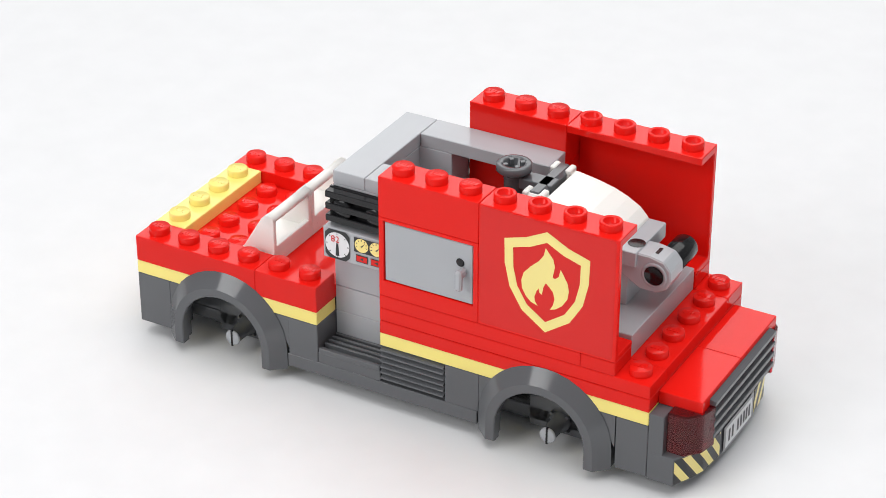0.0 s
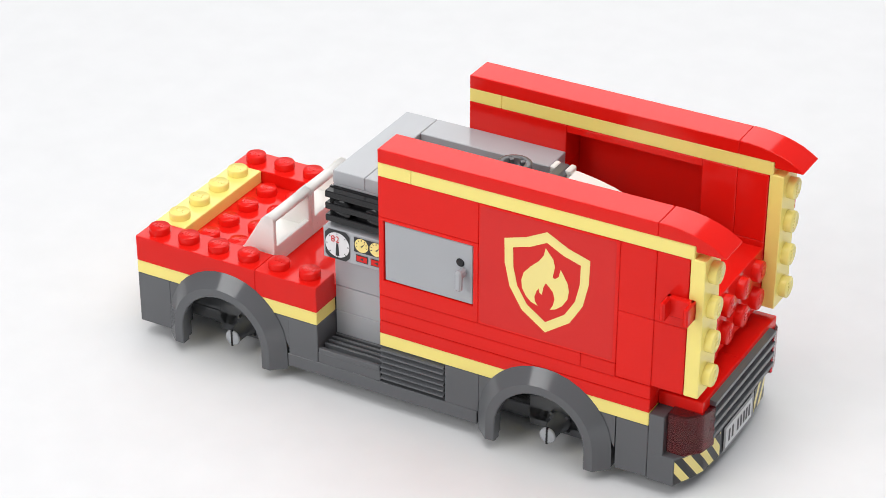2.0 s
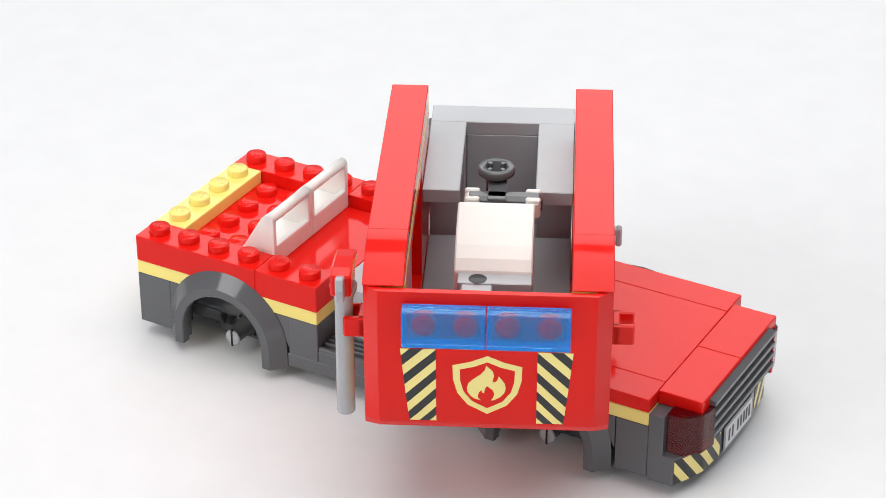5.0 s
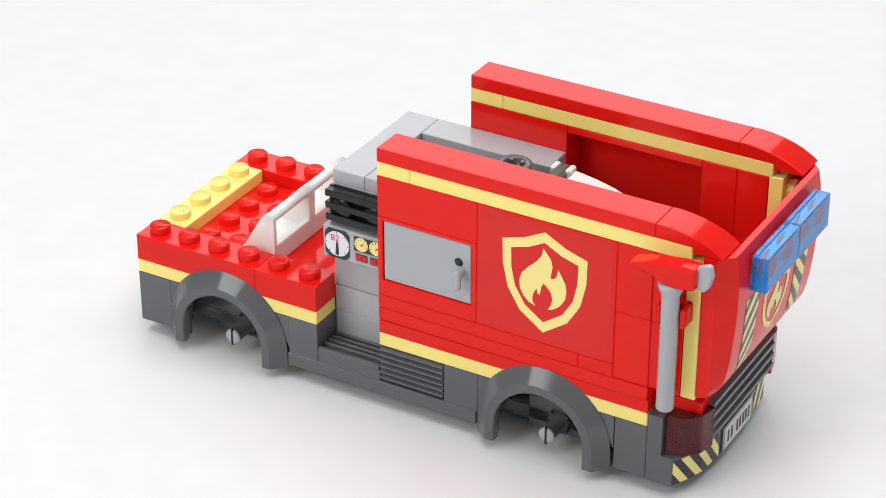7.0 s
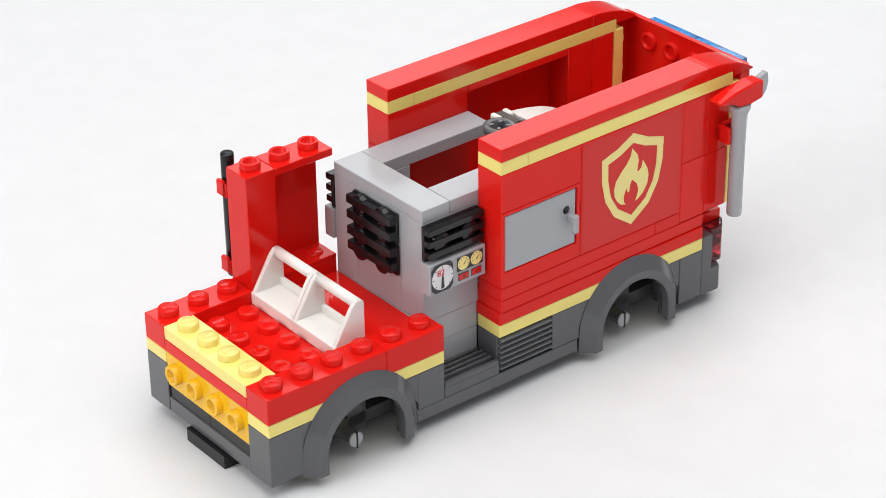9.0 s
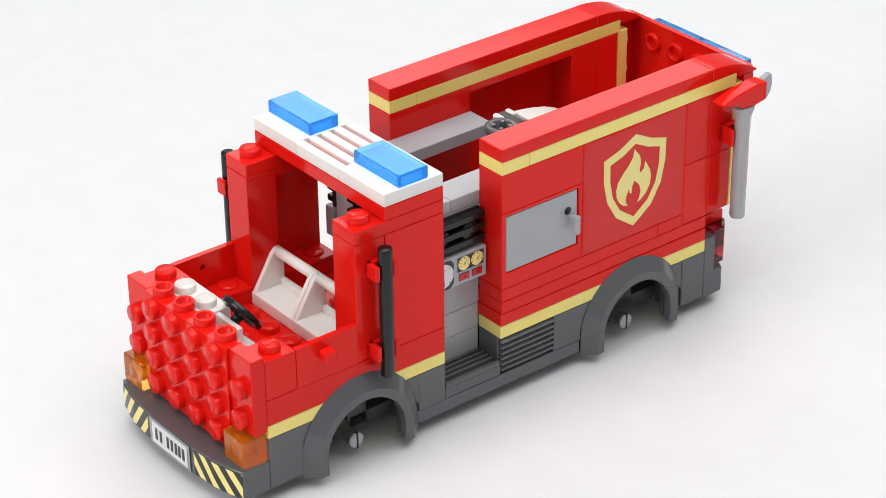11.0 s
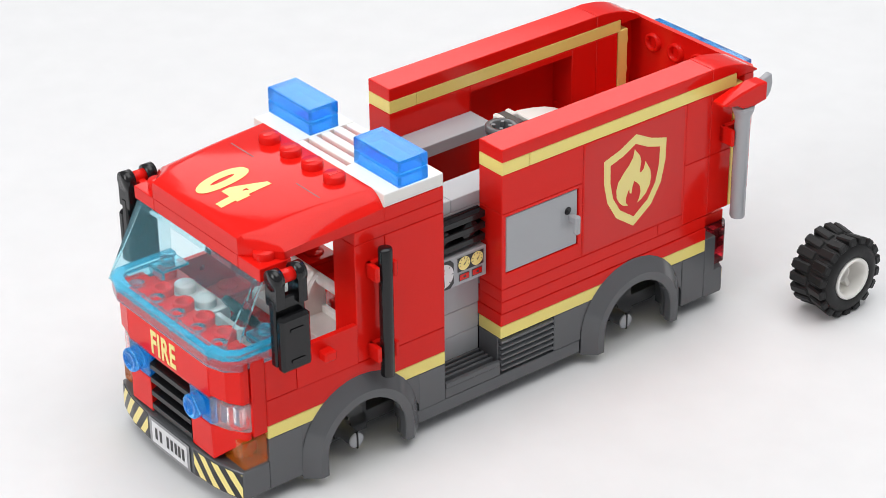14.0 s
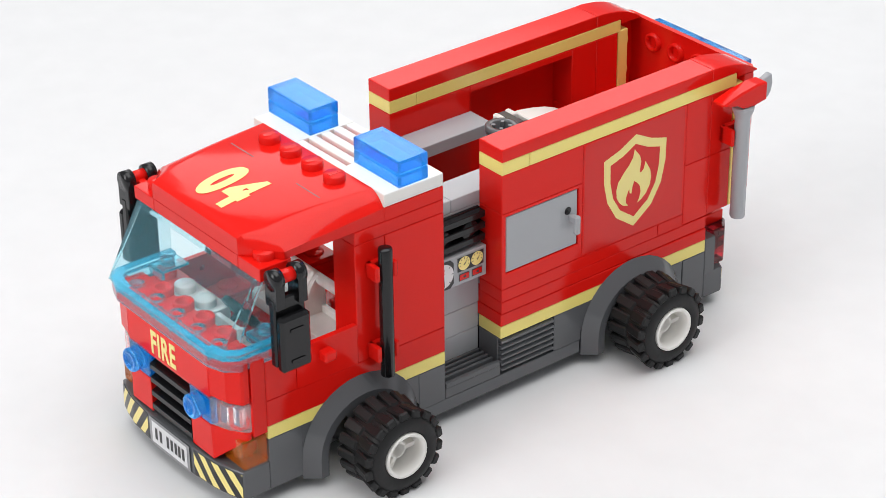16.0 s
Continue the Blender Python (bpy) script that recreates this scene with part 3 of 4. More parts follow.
prism(bm, [(u, z + (0.28 if z > 12 else 0)) for u, z in dome], 2, 4, bev=0.0003)
for f in bm.faces:
    f.smooth = False
part("curved_cover", bm, WHI, body, "white curved hose cover")
bm = bmesh.new()
lathe(bm, at(10.48, 2.95, 14.9, "z"), [(2.2, -5), (2.2, 1), (3.6, 2.4), (3.9, 2.6), (3.9, 4.0), (3.6, 4.2), (2.5, 4.2), (2.3, 4.0), (2.3, 0.5), (0, 0.5)], 20)
for k in range(4):
    mbox(bm, at(10.48, 2.95, 14.9) @ Matrix.Rotation(radians(45 + 90 * k), 4, "Z") @ Matrix.Translation((0.0021, 0, 0.0035)), (1.4, 0.9, 1.4))
bl(bm, 10.7, 11.7, 2.75, 3.25, 14.6, 15.4)
bl(bm, 11.2, 11.65, 2.2, 4.2, 14.2, 15.4, bev=0.0008)
part("hose_fitting", bm, DGR, body, "dark grey ring fitting")
for v in (1.95, 3.55):
    bm = bmesh.new()
    bl(bm, 11.1, 11.78, v + 0.2, v + 0.6, 14.0, 15.3, bev=0.0006)
    bl(bm, 11.12, 11.3, v + 0.2, v + 0.6, 15.0, 15.45, bev=0.0003)
    bl(bm, 11.58, 11.76, v + 0.2, v + 0.6, 15.0, 15.45, bev=0.0003)
    part("clamp", bm, WHI, body)
bm = bmesh.new()
prism(bm, [(13.9, 13.0), (14.85, 13.0), (15.25, 12.8), (15.45, 12.2), (15.47, 11.5), (15.35, 10.8), (15.05, 10.4), (14.6, 10.4), (13.9, 11.4)], 2.2, 3.0, bev=0.0003)
lathe(bm, at(15.0, 2.19, 11.7, "-v"), [(2.9, -0.2), (2.9, 0.1), (2.6, 0.2), (2.2, 0.2), (2.2, -0.2)], 20)
lathe(bm, at(15.0, 2.19, 11.7, "-v"), [(2.2, 0.25), (2.1, 0.1), (0, 0.1)], 20, mi=1)
bl(bm, 13.4, 14.5, 2.1, 4.0, 12.0, 13.1)
bl(bm, 13.4, 14.2, 2.3, 3.8, 8.7, 12.1)
lathe(bm, at(14.28, 2.62, 13.1), [(1.9, 0.02), (1.7, 0.04), (0, 0.04)], 18, mi=1)
bl(bm, 14.72, 14.98, 2.45, 2.78, 12.6, 12.99, mi=1, bev=0)
part("lever_arm", bm, [LGR, BLK], body, "light grey arm with a round pivot")
bm = bmesh.new()
lathe(bm, at(15.05, 3.0, 11.6, "v"), [(0, 0), (2.9, 0), (2.9, 8.4), (2.6, 9.0), (1.8, 9.0), (1.8, 7.5), (0, 7.5)], 22)
part("roller", bm, BLK, body, "black roller")


# ---- pieces put on one after another: back of the body ----
def rear_column(mir, sd, t1, t2, t3, t4):
    a, c = mir(0, 1)
    vm = 0.5 if sd > 0 else 5.5
    for z0, z1, t in ((7.05, 12, t1 - 0.1), (12, 17, t1)):
        def side_studs(bm):
            for z in (z0 + 1.35, z0 + 3.75):
                stud(bm, 16, vm, z, "u", hollow=True)
            stud(bm, 15.5, vm, z1)
        brick("brick", 15, 16, a, c, z0, z1, RED, body, studs=False, t=t, extra=side_studs)
    # corner bricks with side studs and a clip
    bm = bmesh.new()
    bl(bm, 16, 16.88, a, c, 7.1, 12)
    bl(bm, 16, 16.88, a, c, 12, 17)
    for z in (8.4, 10.9, 13.4, 15.9):
        stud(bm, 16.88, vm, z, "u")
    f = -1 if sd > 0 else 1
    v0 = 0 if sd > 0 else 6
    lo, hi = sorted((v0, v0 + f * 0.55))
    bl(bm, 16.35, 16.5, lo, hi, 12.9, 14.3, bev=0.0004)
    bl(bm, 16.98, 17.13, lo, hi, 12.9, 14.3, bev=0.0004)
    lo, hi = sorted((v0, v0 + f * 0.2))
    bl(bm, 16.35, 17.13, lo, hi, 12.9, 14.3, bev=0.0003)
    comes(part("clip_brick", bm, RED, body, "red corner brick with a clip"), t2)
    bm = bmesh.new()
    bl(bm, 16.9, 17.3, a, c, 7.1, 17.1)
    for k in range(4):
        stud(bm, 17.3, vm, 8.35 + 2.5 * k, "u")
    comes(part("plate", bm, YEL, body, "upright pale yellow plate"), t3)
    brick("plate", 8, 9, a, c, 17, 18, YEL, body, t=t4)
    brick("plate", 9, 17, a, c, 17, 18, YEL, body, t=t4)
    brick("tile", 8, 16, a, c, 18, 19, RED, body, studs=False, t=t4 + 0.1)
    bm = bmesh.new()
    prism(bm, [(16.0, 18.02), (17.02, 18.02), (17.02, 17.62), (17.8, 17.62), (17.84, 17.72), (17.66, 18.02), (17.42, 18.35), (17.15, 18.6), (16.85, 18.8), (16.5, 18.94), (16.25, 19.0), (16.0, 19.0)], a, c)
    for f in bm.faces:
        f.smooth = True
    for e in bm.edges:
        e.smooth = e.calc_face_angle(0) < 0.6
    comes(part("curved_slope", bm, RED, body, "red curved end tile"), t4 + 0.2)


rear_column(lambda a, b: (a, b), 1, 0.6, 0.9, 1.2, 1.3)
rear_column(lambda a, b: (6 - b, 6 - a), -1, 0.4, 1.0, 1.1, 1.6)

bm = bmesh.new()
bl(bm, 16, 16.88, 1, 5, 7.1, 11.6)
for z in (8.4, 10.5):
    for j in range(4):
        stud(bm, 16.88, 1.5 + j, z, "u")
comes(part("studded_wall", bm, RED, body, "low red wall with two rows of side studs"), 0.8)

# tailgate
PIV = Vector((17.35 * S, 3 * S, 8.0 * P))
FACE = [(17.6, 18.02), (16.6, 18.10), (15.2, 18.14), (13.6, 18.14), (12.2, 18.10), (10.9, 18.06), (9.8, 18.01), (8.9, 17.95), (8.1, 17.86), (7.6, 17.73), (7.4, 17.52)]  # height, front


def face_u(z):
    for (za, ua), (zb, ub) in zip(FACE, FACE[1:]):
        if zb <= z <= za:
            return ub + (ua - ub) * (z - zb) / (za - zb)
    return FACE[0][1] if z > FACE[0][0] else FACE[-1][1]


bm = bmesh.new()
rings = []
for z, fu in FACE:
    su = min(17.68, fu - 0.12)
    half = [(17.31, 0.01), (su, 0.01), (fu, 0.38)]
    inner = [(17.31, 0.2), (su - 0.12, 0.2), (fu - 0.17, 0.45)]
    loop = half + [(u, 6 - v) for u, v in half[::-1]] + [(u, 6 - v) for u, v in inner] + inner[::-1]
    rings.append([bm.verts.new((u * S, v * S, z * P)) for u, v in loop])
n = len(rings[0])
for ra, rb in zip(rings, rings[1:]):
    for k in range(n):
        bm.faces.new((ra[k], ra[(k + 1) % n], rb[(k + 1) % n], rb[k]))
for ring in (rings[0], rings[-1]):
    for k in range(5):
        bm.faces.new((ring[k], ring[k + 1], ring[10 - k], ring[11 - k]))
bmesh.ops.recalc_face_normals(bm, faces=bm.faces)
for f in bm.faces:
    f.smooth = True
for e in bm.edges:
    e.smooth = e.calc_face_angle(0) < 0.25
for j in range(4):
    stud(bm, 18.1, 1.5 + j, 15.9, "u", mi=0)
    lathe(bm, at(17.95, 1.5 + j, 15.9, "-u"), [(2.4, -0.3), (2.4, 1.2), (1.6, 1.2), (1.5, -0.2)], 16)
# print on the outer face: laid out flat, then curved with the gate
pb = bmesh.new()
m = facing(0, 0, 0, "u")
emblem(pb, m @ Matrix.Translation((3.02 * S, 11.25 * P, 0)) @ Matrix.Diagonal((0.69, 0.6, 1, 1)), 1.0, 1, 0.0)
for far in (False, True):
    x0, x1, y0, y1 = 0.92 * 8, 1.78 * 8, 8.3 * 3.2, 13.85 * 3.2
    per, slope = 4.6, 0.9
    y = y0 - per * 3
    k = 0
    while y < y1:
        bar = [(y, x0), (y + slope * (x1 - x0), x1), (y + per / 2 + slope * (x1 - x0), x1), (y + per / 2, x0)]
        shape = [(b, a) for a, b in clip_x(bar, y0, y1)]
        if len(shape) > 2:
            # the outer edge leans in towards the foot
            shape = [(a + (x1 - a) / (x1 - x0) * 1.6 * (1 - (b - y0) / (y1 - y0)), b) for a, b in shape]
            if far:
                shape = [(48 - a, b) for a, b in shape][::-1]
            poly(pb, m, shape, 1 if k % 2 else 2)
        y += per / 2
        k += 1
for z, fu in FACE[1:-1]:
    bmesh.ops.bisect_plane(pb, geom=pb.verts[:] + pb.edges[:] + pb.faces[:], plane_co=(0, 0, z * P), plane_no=(0, 0, 1))
for vert in pb.verts:
    vert.co.x = face_u(vert.co.z / P) * S + 0.00008
tmp = bpy.data.meshes.new("print")
pb.to_mesh(tmp)
pb.free()
bm.from_mesh(tmp)
bpy.data.meshes.remove(tmp)
gate = part("tailgate", bm, [RED, STY, STB], body, "curved red tailgate with hazard bars and a flame shield", pivot=PIV)
for v in (0.98, 3):
    bm = bmesh.new()
    bl(bm, 18.3, 18.62, v, v + 2, 14.6, 17.05)
    bl(bm, 18.16, 18.3, v, v + 0.12, 14.6, 17.05)
    bl(bm, 18.16, 18.3, v + 1.88, v + 2, 14.6, 17.05)
    bl(bm, 18.16, 18.3, v + 0.12, v + 1.88, 14.6, 14.85)
    bl(bm, 18.16, 18.3, v + 0.12, v + 1.88, 16.8, 17.05)
    comes(part("warning_light", bm, TBL, body, "clear blue warning light tile"), 2.9)


def axe(t):
    v = -0.55
    bm = bmesh.new()
    lathe(bm, at(16.74, v, 6.9), [(0, 0), (1.7, 0.05), (1.85, 0.35), (1.85, 26.2), (1.95, 26.8), (2.6, 28.4), (2.75, 29.4), (0, 29.5)], 18)
    prism(bm, [(17.42, 16.3), (17.62, 16.1), (17.76, 16.5), (17.83, 17.2), (17.78, 17.95), (17.68, 17.98), (17.42, 17.72)], v - 0.1, v + 0.1, mi=0, bev=0.0002)
    prism(bm, [(15.66, 17.05), (15.72, 16.85), (16.3, 16.55), (16.55, 16.15), (16.95, 16.05), (17.46, 16.25), (17.46, 17.68), (17.05, 17.74), (16.35, 17.5)], v - 0.26, v + 0.26, mi=1, bev=0.0004)
    comes(part("axe", bm, [LGR, RED], body, "grey handled axe with a red head"), t)


axe(4.8)
# short grey nozzle in the clip of the other flank
bm = bmesh.new()
lathe(bm, at(16.3, 6.5, 13.6, "u"), [(0, 0), (1.6, 0.05), (1.6, 8.6), (1.9, 9.2), (1.9, 10.6), (1.4, 10.6), (1.3, 9.4), (0, 9.4)], 18)
comes(part("nozzle", bm, LGR, body, "light grey nozzle held in a red clip"), 5.2)


# ---- pieces put on one after another: the cab ----
def cab_side(mir, sd, t0):
    a, c = mir(0, 1)
    v0 = 0 if sd > 0 else 6
    f = -1 if sd > 0 else 1
    # tall side panel behind the door opening
    bm = bmesh.new()
    sect = [(0, 7.01), (1, 7.01), (1, 7.4), (0.16, 7.4), (0.16, 15.4), (1, 15.4), (1, 15.99), (0, 15.99)]
    prism(bm, [(mir(v, v)[0], z) for v, z in sect], 4.004, 5.996, plane="vz")
    for i in range(2):
        stud(bm, 4.5 + i, (a + c) / 2, 16, hollow=True)
    comes(part("cab_panel", bm, RED, truck, "tall thin red cab panel"), t0)
    # door post with two clips
    du = 0 if sd > 0 else -0.36
    bm = bmesh.new()
    bl(bm, 3, 4, a, c, 7, 16)
    stud(bm, 3.5, (a + c) / 2, 16, hollow=True)
    post = comes(part("door_post", bm, RED, truck, "red door post with clips"), t0 + 0.1)
    for z in (7.2, 13.4):
        bm = bmesh.new()
        for u in (3.32 + du, 3.90 + du):
            lo, hi = sorted((v0, v0 + f * 0.5))
            bl(bm, u, u + 0.16, lo, hi, z, z + 1.2, bev=0.0003)
        lo, hi = sorted((v0, v0 + f * 0.18))
        bl(bm, 3.32 + du, 4.06 + du, lo, hi, z, z + 1.2, bev=0.0003)
        part("clip", bm, RED, post)
    brick("plate", 3, 6, a, c, 16, 17, RED, truck, t=9.15 if sd < 0 else 9.6)
    bm = bmesh.new()
    lathe(bm, at(3.70 + du, v0 + f * 0.4, 5.9 if sd > 0 else 6.6), [(0, 0), (1.45, 0.05), (1.6, 0.3), (1.6, 31.2), (1.45, 31.5), (0, 31.5)], 16)
    comes(part("grab_rail", bm, BLK, truck, "black upright grab rail"), 8.95 if sd < 0 else 9.7)
    # low wall under the side window, and the front corner
    bm = bmesh.new()
    q = mir(0, 0.17)
    for u0, u1, z0, z1 in ((1, 1.82, 7, 10), (1.98, 3, 7, 10), (1.82, 1.98, 7, 8.8), (1.82, 1.98, 9.2, 10)):
        bl(bm, u0, u1, q[0], q[1], z0, z1, bev=0, gap=0)
    q = mir(0.17, 1)
    bl(bm, 1, 3, q[0], q[1], 7, 7.35)
    lo, hi = sorted((v0, v0 + f * 0.35))
    bl(bm, 1.7, 2.1, lo, hi, 8.6, 9.4, bev=0.0004)
    comes(part("low_wall", bm, RED, truck, "low red wall with a door handle"), 10.2)
    brick("brick", 0, 1, a, c, 7, 10, RED, truck, t=10.3)
    bm = bmesh.new()
    bl(bm, -0.45, 0.0, a, c, 4.6, 10.4)
    for z in (5.6, 7.9):
        stud(bm, -0.45, (a + c) / 2, z, "-u")
    comes(part("corner_brick", bm, RED, truck, "red corner brick with side studs"), 10.6)
    # indicator lamp
    bm = bmesh.new()
    bl(bm, -0.8, -0.02, min(a + 0.02, c - 0.02), c - 0.02, 2.3, 4.5, bev=0.0003)
    lathe(bm, at(-0.4, (a + c) / 2, 3.4, "-u"), [(2.0, 0), (2.0, 2.5), (1.5, 3.2), (0, 3.2)], 16)
    comes(part("indicator_lamp", bm, TOR, truck, "clear orange indicator lamp"), 10.7)
    # headlamp and the rounded cheek above and below it
    bm = bmesh.new()
    w = 0.02 if sd > 0 else 5.98
    e = 1.05 if sd > 0 else 4.95
    prism(bm, [(-0.46, w), (-0.60, w), (-0.92, w + (e - w) * 0.42), (-1.12, e), (-0.46, e)], 5.06, 7.25, plane="uv", bev=0.0003)
    for k in (0.3, 0.62):
        vv = w + (e - w) * k
        cavity(bm, -0.74 if k < 0.5 else -0.9, -0.52, vv - 0.13, vv + 0.13, 5.5, 6.85)
    comes(part("headlamp", bm, TCL, truck, "clear headlamp block"), 11.9 if sd > 0 else 11.6)
    bm = bmesh.new()
    prism(bm, [(-0.47, w), (-0.72, w), (-0.98, w + (e - w) * 0.4), (-1.12, e), (-0.47, e)], 7.3, 10.6, plane="uv", bev=0.0004)
    comes(part("cheek_tile", bm, RED, truck, "rounded red cheek tile"), 12.0 if sd > 0 else 12.2)


cab_side(lambda a, b: (a, b), 1, 9.2)
cab_side(lambda a, b: (6 - b, 6 - a), -1, 8.8)

bumper(0.0, -1, "front_bumper", 0.0, 2.25, t=9.9)

# nose: studded wall, grille, lights and the lettered tile
bm = bmesh.new()
bl(bm, -0.55, 0.0, 1, 5, 2.4, 10.4)
for z in (3.6, 5.6, 7.6, 9.5):
    for j in range(4):
        stud(bm, -0.55, 1.5 + j, z, "-u")
for j in range(4):
    stud(bm, -0.2, 1.5 + j, 10.4, hollow=True)
comes(part("studded_nose", bm, RED, truck, "red nose wall covered in side studs"), 10.5)
for sd in (1, -1):
    # red wedge below the lamp, cut back towards the flank
    bm = bmesh.new()
    def mv(v):
        return v if sd > 0 else 6 - v
    edge = [(-1.12, 2.0, 2.4), (-1.12, 1.0, 2.4), (-0.62, 0.03, 4.55), (-0.62, 0.03, 5.02), (-1.12, 1.0, 5.02), (-1.12, 1.06, 5.02), (-1.12, 2.0, 5.02)]
    fr = [bm.verts.new((u * S, mv(v) * S, z * P)) for u, v, z in edge]
    bk = [bm.verts.new((-0.5 * S, mv(v) * S, z * P)) for u, v, z in edge]
    n = len(edge)
    for k in range(n):
        bm.faces.new((fr[k], fr[(k + 1) % n], bk[(k + 1) % n], bk[k]))
    bm.faces.new((fr[0], fr[1], fr[5], fr[6]))
    bm.faces.new((fr[1], fr[2], fr[3], fr[4], fr[5]))
    bm.faces.new((bk[0], bk[1], bk[5], bk[6]))
    bm.faces.new((bk[1], bk[2], bk[3], bk[4], bk[5]))
    bmesh.ops.recalc_face_normals(bm, faces=bm.faces)
    bmesh.ops.bevel(bm, geom=list(bm.edges), offset=0.00012, segments=1, affect="EDGES", profile=0.5)
    comes(part("nose_tile", bm, RED, truck, "red nose wedge under the lamps"), 11.2 if sd > 0 else 11.5)
for z, t in ((2.5, 11.4), (4.66, 11.78)):
    slats(-0.85, -1, 2.02, 3.98, z, z + 2.14, 2, "radiator_grille", BLK, "black slatted radiator grille", t=t)
for v, t in ((4.5, 11.7), (1.5, 11.8)):
    bm = bmesh.new()
    bl(bm, -1.12, -0.8, v - 0.5, v + 0.5, 5.06, 7.25)
    cavity(bm, -1.02, -0.84, v - 0.38, v + 0.38, 5.4, 6.95)
    lathe(bm, at(-1.12, v + 0.03, 6.15, "-u"), [(2.0, 0.02), (2.7, 0.1), (2.8, 0.4), (2.8, 2.3), (2.5, 2.6), (1.7, 2.6), (1.6, 2.1), (0, 2.1)], 22)
    comes(part("nose_light", bm, TBL, truck, "round clear blue lamp on a square base"), t)
bm = bmesh.new()
prism(bm, [(-0.56, 7.0), (-1.1, 7.0), (-1.12, 7.3), (-1.12, 10.6), (-1.0, 10.9), (-0.56, 10.9)], 1.03, 4.97, bev=0.0002)
tile = comes(part("lettered_tile", bm, RED, truck, "red nose tile lettered in yellow"), 12.1)
text("lettering", "FIRE", 6.6, STY, tile, facing(-1.13, 3.18, 8.35, "-u"), bold=0.03, fit=(9.6, 5.9), gap=1.12)

# dashboard and steering wheel
bm = bmesh.new()
bl(bm, 0.02, 0.98, 3, 5, 7.05, 10)
stud(bm, 0.5, 3.5, 10)
stud(bm, 0.5, 4.5, 10)
bl(bm, 0.02, 0.98, 1.05, 3, 7.05, 8.4)
bl(bm, 0.45, 0.62, 1.9, 2.98, 8.4, 9.9)
comes(part("dashboard", bm, WHI, truck, "white dashboard brick"), 10.0)
bm = bmesh.new()
m = at(1.0, 2.5, 10.0) @ Matrix.Rotation(radians(55), 4, "Y")
lathe(bm, m, [(3.9, -0.5), (4.2, -0.8), (5.0, -0.8), (5.3, -0.5), (5.3, 0.5), (5.0, 0.8), (4.2, 0.8), (3.9, 0.5), (3.9, -0.5)], 28)
mbox(bm, m, (8.2, 1.6, 0.9))
lathe(bm, m, [(0, -3.4), (1.2, -3.4), (1.2, 0.4), (0, 0.6)], 12)
comes(part("steering_wheel", bm, BLK, truck, "black steering wheel"), 10.1)

# roof rack with slots and two blue warning lights
bm = bmesh.new()
bl(bm, 4, 6, 0, 2, 18.02, 19)
bl(bm, 4, 6, 4, 6, 18.02, 19)
rack = comes(part("roof_rack", bm, WHI, truck, "white slotted roof plate"), 10.8)
for k in range(5):
    bm = bmesh.new()
    bl(bm, 4 + 0.43 * k, 4.28 + 0.43 * k, 2, 4, 18.02, 18.98)
    part("slat", bm, WHI, rack)
bm = bmesh.new()
bl(bm, 4, 6, 0, 6, 17.0, 18.0)
bl(bm, 4.1, 5.9, 2.03, 3.97, 18.0, 18.6, bev=0)
comes(part("roof_beam", bm, RED, truck, "wide red plate under the roof rack"), 10.75)
for v in (0, 4):
    for z in (19, 20):
        bm = bmesh.new()
        bl(bm, 4.5, 5.5, v, v + 2, z + 0.01, z + 0.97, bev=0.0002)
        cavity(bm, 4.66, 5.34, v + 0.16, v + 1.84, z + 0.04, z + 0.62)
        comes(part("warning_light", bm, TBL, truck, "clear blue warning light block"), 11.0 + 0.1 * (z - 19))

# windscreen: a clear blue shell with a thick lip
bm = bmesh.new()
prism(bm, [(-1.2, 11.1), (-1.13, 11.1), (0.07, 16.0), (0.0, 16.0)], 0.31, 5.69, bev=0)
for a, c in ((0.02, 0.09), (5.91, 5.98)):
    prism(bm, [(-0.91, 11.1), (1.0, 11.1), (1.0, 16.0), (0.11, 16.0)], a, c, bev=0)
for s in (0, 1):
    def corner(v):
        return v if s == 0 else 6 - v
    # slanted pane between the front and the flank
    q = [(-1.2, 0.30, 11.1), (-0.92, 0.03, 11.1), (0.1, 0.03, 16.0), (0.0, 0.30, 16.0)]
    a = [bm.verts.new((u * S, corner(v) * S, z * P)) for u, v, z in q]
    b = [bm.verts.new(((u + 0.05) * S, corner(v + 0.05) * S, z * P)) for u, v, z in q]
    fs = [bm.faces.new(a), bm.faces.new(b[::-1])] + [bm.faces.new((a[k], b[k], b[(k + 1) % 4], a[(k + 1) % 4])) for k in range(4)]
    bmesh.ops.recalc_face_normals(bm, faces=fs)
glass = comes(part("windscreen", bm, TLB, truck, "clear light blue windscreen shell"), 12.3)
# thick lip round the foot, open in the middle
bm = bmesh.new()
lip = [(1.0, 0.02), (-0.75, 0.02), (-1.1, 0.28), (-1.28, 0.8), (-1.28, 5.2), (-1.1, 5.72), (-0.75, 5.98), (1.0, 5.98)]
inn = [(1.0, 0.3), (-0.6, 0.3), (-0.85, 0.5), (-0.95, 0.9), (-0.95, 5.1), (-0.85, 5.5), (-0.6, 5.7), (1.0, 5.7)]
